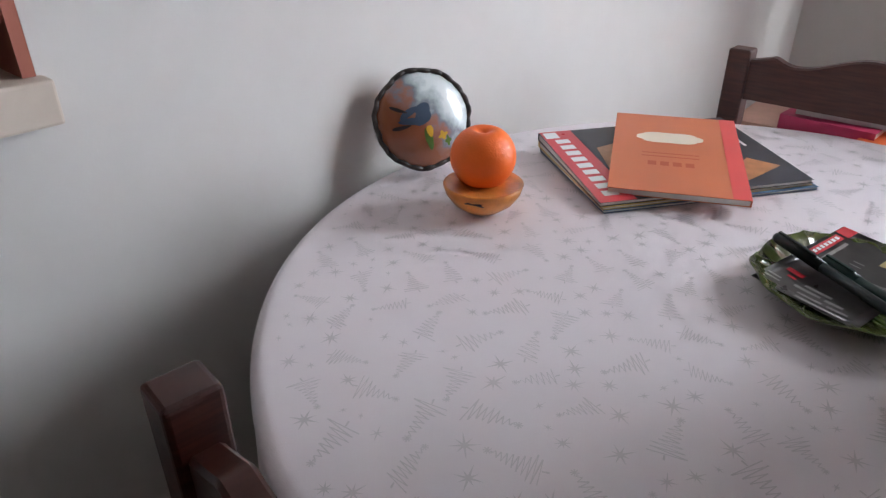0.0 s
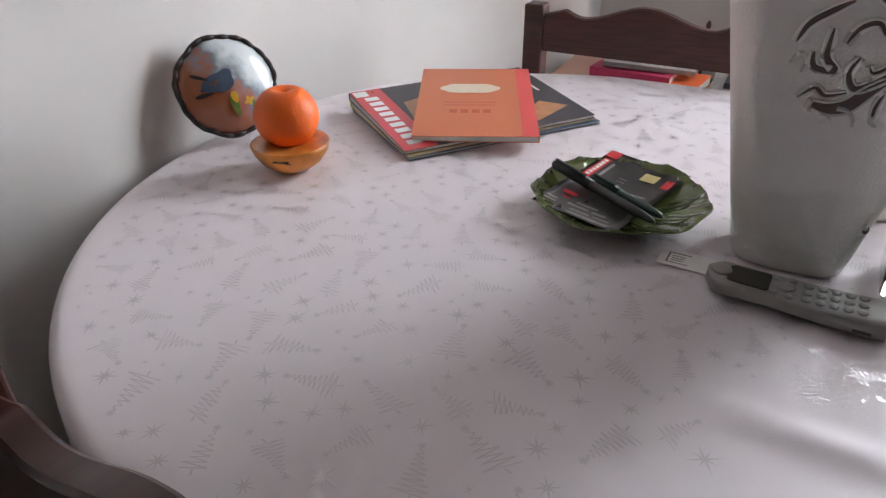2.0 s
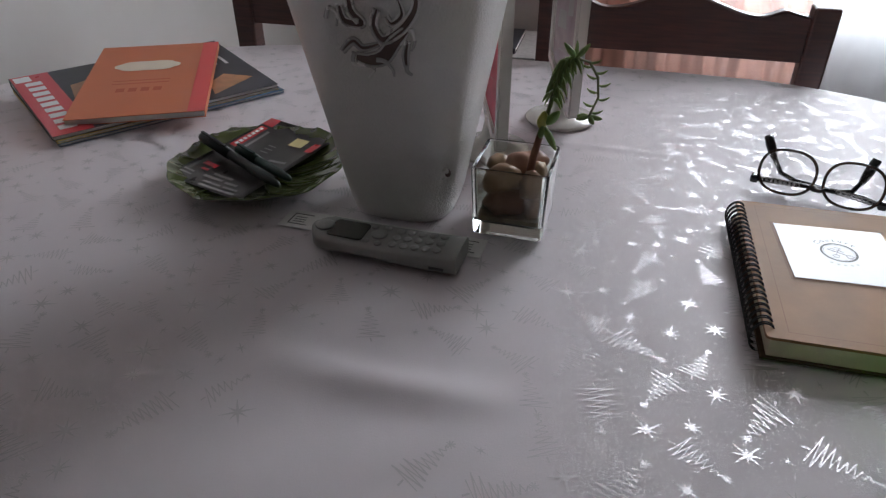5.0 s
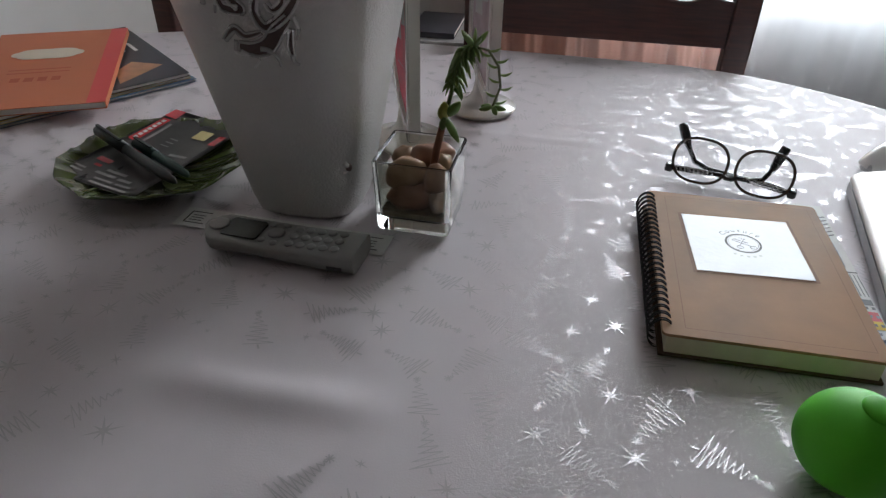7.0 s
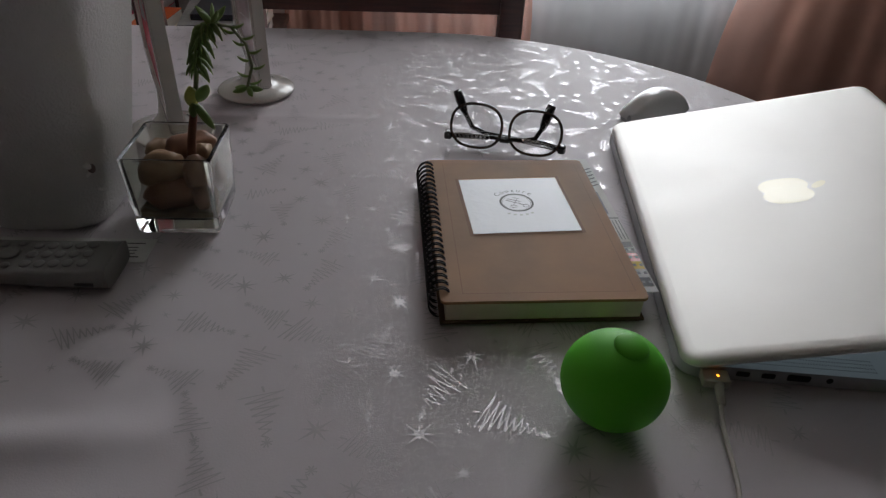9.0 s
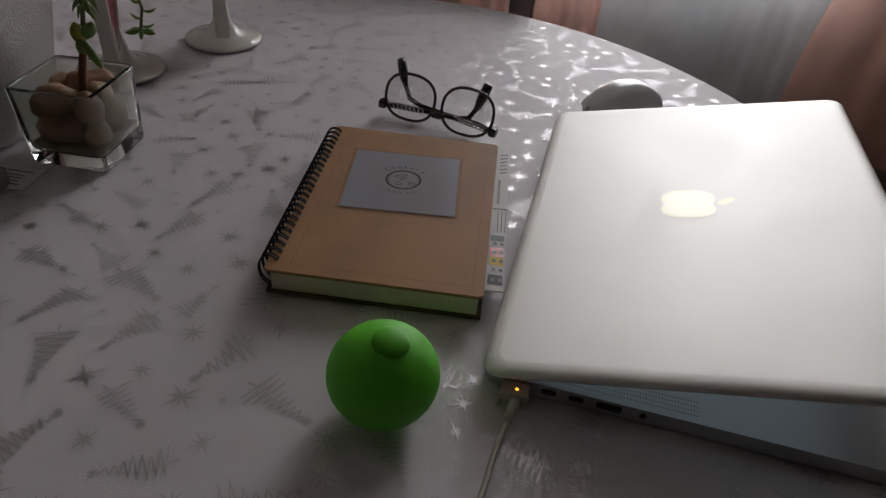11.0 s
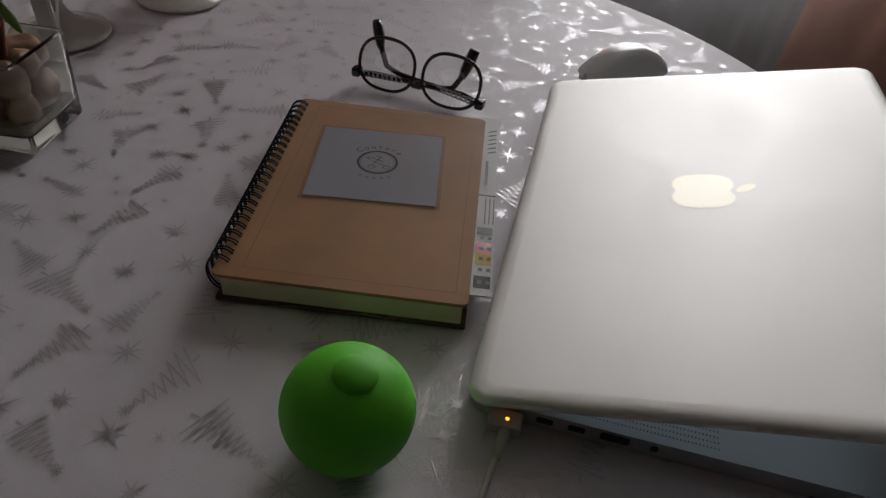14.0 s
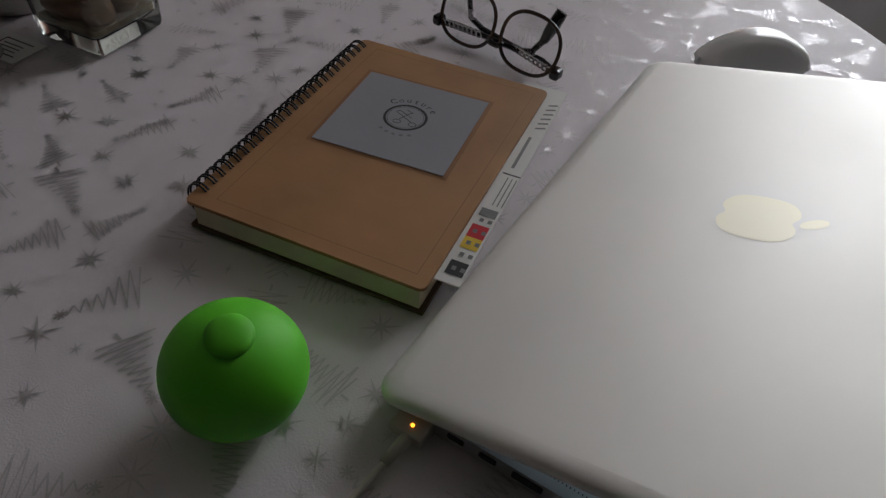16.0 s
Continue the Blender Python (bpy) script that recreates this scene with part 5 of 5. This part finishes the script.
for x0, x1, y0, y1 in ((-fx + 0.008, fx, -fy - fw, -fy), (-fx + 0.008, fx, fy, fy + fw), (fx - fw, fx, -fy, fy), (-fx + 0.008, -fx + 0.008 + fw, -fy, fy)):
    sheet(rect(x0, x1, y0, y1), NH + 0.0003, bm)
part("border_line", bm, M_KRAFTLINE, note, "thin dark border line")
LX0, LX1, LY0, LY1 = -0.0415, 0.0455, -0.0165, 0.0685
border = part("label_border", sheet(rect(LX0 - 0.0028, LX1 + 0.0028, LY0 - 0.0028, LY1 + 0.0028), NH + 0.0003), M_KRAFTLINE, note, "darker brown border round the label")
label_ob = part("label", prism(rect(LX0, LX1, LY0, LY1), NH + 0.0005, NH + 0.0008), M_LABEL, note, "glossy grey paper label")
lc = ((LX0 + LX1) / 2, (LY0 + LY1) / 2 + 0.002)
skew = Matrix.Translation((lc[0] - 0.002, lc[1] - 0.003, 0)) @ Matrix.Rotation(radians(2.6), 4, "Z") @ Matrix.Translation((-lc[0], -lc[1], 0))
label_ob.matrix_basis = skew
border.matrix_basis = skew
bm = bmesh.new()
for r0, r1 in ((0.0126, 0.0144), (0.0116, 0.0119)):
    n = 48
    a = [bm.verts.new((lc[0] + r0 * math.cos(2 * math.pi * i / n), lc[1] + r0 * math.sin(2 * math.pi * i / n), NH + 0.0009)) for i in range(n)]
    b = [bm.verts.new((lc[0] + r1 * math.cos(2 * math.pi * i / n), lc[1] + r1 * math.sin(2 * math.pi * i / n), NH + 0.0009)) for i in range(n)]
    for i in range(n):
        bm.faces.new((a[i], b[i], b[(i + 1) % n], a[(i + 1) % n]))
part("ring_print", bm, M_INK, label_ob, "black printed ring")
bm = bmesh.new()
for x0, y0, x1, y1 in ((-0.008, 0.004, 0.006, -0.004), (-0.006, 0.006, 0.004, 0.001), (0.002, 0.007, -0.003, -0.003), (-0.002, 0.008, 0.003, 0.006), (-0.008, 0.004, -0.006, 0.006)):
    tube([(lc[0] + x0, lc[1] + y0, NH + 0.0007), (lc[0] + x1, lc[1] + y1, NH + 0.0007)], 0.0003, 4, bm)
for x, y in ((-0.0035, -0.006), (0.007, -0.0055)):
    tube([(lc[0] + x + 0.0026 * math.cos(a), lc[1] + y + 0.0020 * math.sin(a), NH + 0.0007) for a in [2 * math.pi * k / 16 for k in range(16)]], 0.0003, 4, bm, closed=True)
part("scissors_print", bm, M_INK, label_ob, "drawn scissors")
part("lettering", text_mesh(bmesh.new(), "Couture", 0.0072, lc, 0.0172, 90, 15.5, NH + 0.0009), M_INK, label_ob, "black lettering in an arc")
bm = bmesh.new()
for k in range(5):
    a = radians(-90 + 15 * (k - 2))
    x, y = lc[0] + 0.0195 * math.cos(a), lc[1] + 0.0195 * math.sin(a)
    sheet(rect(x - 0.0012, x + 0.0012, y - 0.0011, y + 0.0011), NH + 0.0009, bm)
part("small_print", bm, M_GREYPRINT, label_ob)
# the wire binding
wire_me = None
for k in range(25):
    y = -ND / 2 + 0.012 + k * (ND - 0.022) / 24
    if wire_me is None:
        bm = bmesh.new()
        for off in (-0.0011, 0.0011):
            tube([(-0.0015 + 0.0086 * math.cos(a), off, NH * 0.52 + 0.0128 * math.sin(a)) for a in [2 * math.pi * i / 22 for i in range(22)]], 0.00062, 5, bm, closed=True)
        ob = part("wire_ring", bm, M_WIRE, note, smooth=True)
        wire_me = ob.data
    else:
        ob = new("wire_ring", wire_me)
        ob.parent = note
    ob.location = (-NW / 2 + 0.0025, y, 0)

card = thing("printed_card", (0.4185, -0.0345, TABLE_Z + 0.0145), "white printed card with coloured boxes tucked into the notebook", "card", turn=1.8)
CWD = 0.0125
part("card", box(-0.02, CWD, -0.1005, 0.1035, 0, 0.0008), M_RECEIPT, card)
part("rule", sheet(rect(0.001, CWD, -0.0035, -0.0022), 0.0011), M_INK, card)
for y0, y1, m in ((-0.0945, -0.084, M_INK), (-0.0735, -0.064, M_YELLOWPRINT), (-0.064, -0.053, M_REDPRINT), (-0.045, -0.038, M_GREYPRINT)):
    part("printed_box", sheet(rect(0.0012, CWD - 0.0012, y0, y1), 0.0011), m, card)
bm = bmesh.new()
for y in (-0.090, -0.079, -0.069, -0.059, -0.049):
    for x in (0.0035, 0.0085):
        sheet(rect(x, x + 0.0025, y - 0.0012, y + 0.0018), 0.0013, bm)
for k in range(6):
    sheet(rect(0.004 + 0.0014 * k, 0.0047 + 0.0014 * k, -0.034, -0.006), 0.0011, bm) if k % 2 else None
sheet(rect(0.004, 0.006, 0.004, 0.040), 0.0011, bm)
for k in range(6):
    sheet([(0.005, 0.050 + 0.006 * k), (0.0115, 0.053 + 0.006 * k), (0.0105, 0.0545 + 0.006 * k), (0.0045, 0.0515 + 0.006 * k)], 0.0011, bm)
part("small_print", bm, M_GREYPRINT, card)

LW, LD = 0.359, 0.247
NEAR = LW / 2 - 0.0085
laptop = thing("laptop", (0.4485, -0.0345, TABLE_Z + 0.0022), "silver aluminium laptop with its lid ajar, plugged in", "laptop", turn=-7.4)
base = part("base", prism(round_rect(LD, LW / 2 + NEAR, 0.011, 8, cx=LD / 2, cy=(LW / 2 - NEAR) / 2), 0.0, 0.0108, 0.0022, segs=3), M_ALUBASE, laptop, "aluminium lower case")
for sx in (0.03, LD - 0.03):
    for sy in (-1, 1):
        part("foot", lathe([(0.006, -0.0012), (0.0065, 0.0002)], 16), M_RUBBER, laptop, smooth=True).location = (sx, sy * (LW / 2 - 0.03), 0)
for x0, x1, z0, z1 in ((0.040, 0.0485, 0.0040, 0.0080), (0.056, 0.0645, 0.0040, 0.0080), (0.072, 0.0865, 0.0036, 0.0086)):
    part("port", prism(round_rect(x1 - x0, z1 - z0, 0.0012, 4, (x0 + x1) / 2 - 0.004, (z0 + z1) / 2), NEAR - 0.0015, NEAR + 0.0004), M_RUBBER, base, "dark side port").rotation_euler = (radians(90), 0, 0)
part("port", lathe([(0.0021, 0), (0.0021, 0.0019)], 16), M_RUBBER, base, "round headphone socket").matrix_basis = pose(0.0945, -NEAR + 0.0015, 0.0060, 90, 0, 0)
part("hinge_bar", tube([(0.006, -LW / 2 + 0.03, 0.0112), (0.006, LW / 2 - 0.03, 0.0112)], 0.0038, 12), M_RUBBER, laptop, "black hinge bar", True)
bm = bmesh.new()
for i in range(13):
    for j in range(5):
        y0 = -0.135 + i * 0.0208
        box(0.030 + j * 0.0195, 0.046 + j * 0.0195, y0, y0 + 0.0172, 0.0108, 0.0118, bm=bm)
part("keyboard", bm, M_RUBBER, base, "black keys")
for s in (-1, 1):
    bm = bmesh.new()
    for i in range(52):
        for j in range(4):
            x, y = 0.032 + i * 0.0018, s * (LW / 2 - 0.014 - j * 0.0034)
            box(x, x + 0.0005, y - 0.0004, y + 0.0004, 0.0107, 0.0110, bm=bm)
    tagged(part("speaker_grille", bm, M_RUBBER, base, "perforated speaker grille"), kind="stuff")
part("trackpad", prism(round_rect(0.075, 0.105, 0.003, 4, 0.198, 0), 0.0108, 0.0111), M_ALU, base)
bm = bmesh.new()
rows = [[bm.verts.new((x, y, z)) for x, y in round_rect(LD - 2 * s, LW - 0.0015 - 2 * s, 0.0125 - s * 0.5, 8, cx=LD / 2, cy=0.00075)]
        for s, z in ((0.0006, 0.0), (0.0, 0.0008), (0.0, 0.0022), (0.0006, 0.0033), (0.0018, 0.0043), (0.0036, 0.0050), (0.0060, 0.0054), (0.0090, 0.0056))]
for a, b in zip(rows, rows[1:]):
    for i in range(len(a)):
        bm.faces.new((a[i], a[(i + 1) % len(a)], b[(i + 1) % len(b)], b[i]))
bm.faces.new(rows[0][::-1])
bm.faces.new(rows[-1])
lid = part("lid", bm, M_ALU, laptop, "aluminium lid")
smooth_sharp(lid, 50)
lid.matrix_basis = pose(0.0, 0, 0.0120, 0, -14.2, 0)
part("bezel", prism(round_rect(LD - 0.008, LW - 0.014, 0.008, 6, LD / 2, 0.003), -0.0006, -0.0002), M_RUBBER, lid, "black screen border")
part("display", prism(rect(0.020, LD - 0.012, -LW / 2 + 0.020, LW / 2 - 0.014), -0.0010, -0.0007), M_DISPLAY, lid, "lit screen")
# plain fruit-like emblem with a separate leaf
pts = []
for i in range(96):
    a = 2 * math.pi * i / 96
    r = 0.0205 * (1 - 0.16 * math.exp(-((a - math.pi) / 0.22) ** 2) - 0.16 * (math.exp(-(a / 0.22) ** 2) + math.exp(-((a - 2 * math.pi) / 0.22) ** 2)) + 0.05 * math.cos(4 * a + math.pi))
    pts.append((LD * 0.475 + r * math.cos(a), 0.003 + r * 0.98 * math.sin(a)))
part("emblem", sheet(pts, 0.00575), M_EMBLEM, lid, "pale round emblem")
part("emblem_leaf", sheet([(LD * 0.475 + 0.0195 + 0.0062 * (1 + math.cos(a)), 0.006 + 0.0040 * math.sin(a) + 0.003 * math.cos(a)) for a in [2 * math.pi * k / 20 for k in range(20)]], 0.00575), M_EMBLEM, lid, "pale leaf of the emblem")

plug = thing("power_cable", (0.4485, -0.0345, TABLE_Z + 0.0022), "white laptop power cable with a lit magnetic plug", "cable", turn=-7.4)
part("plug", box(0.0125, 0.0295, -NEAR - 0.0115, -NEAR - 0.0006, 0.0026, 0.0090, 0.0010), M_CABLE, plug, "white magnetic plug")
part("indicator", ball((0.0009, 0.0009, 0.0005), (0.0220, -NEAR - 0.0065, 0.0091), 12, 8), M_LED, plug, "lit amber indicator", True)
part("collar", tube([(0.0225, -NEAR - 0.0110, 0.0056), (0.0215, -NEAR - 0.018, 0.0050), (0.0205, -NEAR - 0.026, 0.0042)], 0.0031, 12, taper=lambda t: 1 - 0.2 * t), M_CABLE, plug, "ribbed strain relief", True)
wire = [(0.0205, -0.1965, 0.0036), (0.0180, -0.216, 0.0012), (0.016, -0.25, 0.0010), (0.010, -0.28, 0.0012), (0.002, -0.32, 0.0015), (-0.010, -0.37, 0.0015), (-0.020, -0.42, 0.0015), (-0.026, -0.462, 0.001), (-0.030, -0.482, -0.016), (-0.032, -0.488, -0.06), (-0.034, -0.490, -0.30), (-0.05, -0.50, -0.735), (-0.10, -0.60, -0.747)]
fine = []
for i in range(len(wire) - 1):
    p0, p1, p2, p3 = [Vector(wire[max(0, min(len(wire) - 1, i + k))]) for k in (-1, 0, 1, 2)]
    for k in range(8):
        t = k / 8
        fine.append(0.5 * ((2 * p1) + (p2 - p0) * t + (2 * p0 - 5 * p1 + 4 * p2 - p3) * t * t + (3 * p1 - p0 - 3 * p2 + p3) * t ** 3))
part("wire", tube(fine, 0.0016, 8), M_CABLE, plug, "thin off-white wire", True)

ball_toy = thing("rubber_ball", (0.3725, -0.2330, TABLE_Z + 0.0010), "bright green silicone ball with a round knob on top", "ball")
part("body", ball((0.0311, 0.0311, 0.0288), (0, 0, 0.0286), 56, 36), M_GREENRUBBER, ball_toy, smooth=True)
knob = part("knob", ball((0.0100, 0.0100, 0.0042), (0, 0, 0), 32, 16), M_GREENRUBBER, ball_toy, "flat round knob", True)
knob.matrix_basis = pose(0.0040, -0.0020, 0.0562, 5, 6, 0)

# computer mouse
mouse = thing("computer_mouse", (0.5425, 0.2085, TABLE_Z + 0.0012), "low white computer mouse with glossy curved top", "mouse", turn=36)
bm = bmesh.new()
secs = []
for k in range(25):
    t = k / 24
    x = -0.0565 + 0.113 * t
    e = (1 - abs(2 * t - 1) ** 3.2) ** (1 / 3.2) if 0 < t < 1 else 0.0
    w = 0.0290 * max(e, 0.12)
    top = 0.004 + 0.0285 * math.sin(math.pi * (0.06 + 0.88 * t)) ** 0.8
    row = []
    for i in range(17):
        u = -1 + 2 * i / 16
        row.append(bm.verts.new((x, w * u, 0.004 + (top - 0.004) * (1 - 0.90 * abs(u) ** 3.0))))
    secs.append(row)
for a, b in zip(secs, secs[1:]):
    for i in range(16):
        bm.faces.new((a[i], b[i], b[i + 1], a[i + 1]))
part("shell", bm, M_MOUSE, mouse, "glossy white shell", True)
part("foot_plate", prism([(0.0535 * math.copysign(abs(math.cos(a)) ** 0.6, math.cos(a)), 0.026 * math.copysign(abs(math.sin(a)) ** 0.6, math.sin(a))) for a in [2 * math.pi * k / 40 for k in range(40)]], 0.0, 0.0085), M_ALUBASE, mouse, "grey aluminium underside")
mouse.scale = (0.85, 0.87, 0.95)

# ---- low cabinet with books behind the chair ----
CT = 0.47
cab = thing("low_cabinet", (-0.43, 1.34, 0), "low dark wooden cabinet in the room corner", "cabinet")
part("body", box(-0.345, 0.345, -0.20, 0.20, 0.06, CT - 0.022, 0.003), M_TABLE, cab)
part("top", box(-0.352, 0.352, -0.21, 0.21, CT - 0.022, CT, 0.004), M_TABLE, cab)
for s in (-1, 1):
    door = part("door", box(s * 0.172 - 0.165, s * 0.172 + 0.165, -0.218, -0.2005, 0.08, CT - 0.035, 0.003), M_TABLE, cab)
    part("knob", ball((0.012, 0.012, 0.012), (s * 0.03, -0.228, 0.28), 14, 10), M_STEEL, door, "metal knob", True)
    for sy in (-1, 1):
        part("leg", box(s * 0.31 - 0.02, s * 0.31 + 0.02, sy * 0.17 - 0.02, sy * 0.17 + 0.02, 0, 0.06), M_TABLE, cab)


def plain_book(x, y, z, w, d, h, cover, turn, label, tilt=0.0):
    ob = thing("book", (x, y, z), label, "book", "books on the cabinet")
    ob.matrix_world = pose(x, y, z, 0, tilt, turn)
    part("page_block", box(-w / 2 + 0.002, w / 2 - 0.002, -d / 2 + 0.002, d / 2 - 0.002, 0.0015, h - 0.0015), M_PAPER, ob)
    bm = folded_cover(w, d, h, 0.0015)
    bm.transform(Matrix.Rotation(math.pi, 4, "Z"))
    part("cover", bm, cover, ob)
    return ob


plain_book(-0.60, 1.36, CT + 0.001, 0.27, 0.34, 0.055, M_PINK, 3, "thick pale pink folder lying on the cabinet")
plain_book(-0.485, 1.29, CT + 0.057, 0.22, 0.28, 0.045, M_MAGENTA, -4, "crimson hardback book on the pink folder")
plain_book(-0.47, 1.31, CT + 0.106, 0.24, 0.28, 0.012, M_GREYCOVER, 8, "grey magazine lying on the crimson book", 2)
plain_book(-0.36, 1.20, CT + 0.001, 0.10, 0.16, 0.085, M_ORANGERED, -6, "small orange-red box-like book on the cabinet")
plain_book(-0.20, 1.28, CT + 0.001, 0.21, 0.29, 0.03, M_GREYCOVER, 4, "grey bound book at the bottom of a stack")
plain_book(-0.205, 1.28, CT + 0.032, 0.20, 0.28, 0.028, M_CREAM, -3, "cream covered book in a stack")
plain_book(-0.195, 1.285, CT + 0.061, 0.20, 0.27, 0.022, M_PALEPRINT, 6, "pale grey magazine in a stack of books")
plain_book(-0.20, 1.28, CT + 0.084, 0.12, 0.20, 0.014, M_DARKCOVER, 2, "small dark covered book on a stack of books")
fin = thing("turned_post", (-0.352, 1.40, CT), "small dark turned wooden post on the cabinet", "ornament")
part("post", lathe([(0.022, 0.0), (0.022, 0.006), (0.008, 0.012), (0.007, 0.10), (0.011, 0.12), (0.006, 0.135), (0.0065, 0.185), (0.011, 0.197), (0.008, 0.207), (0.002, 0.213)], 20), M_CHAIR, fin, smooth=True).scale = (0.7, 0.7, 0.95)
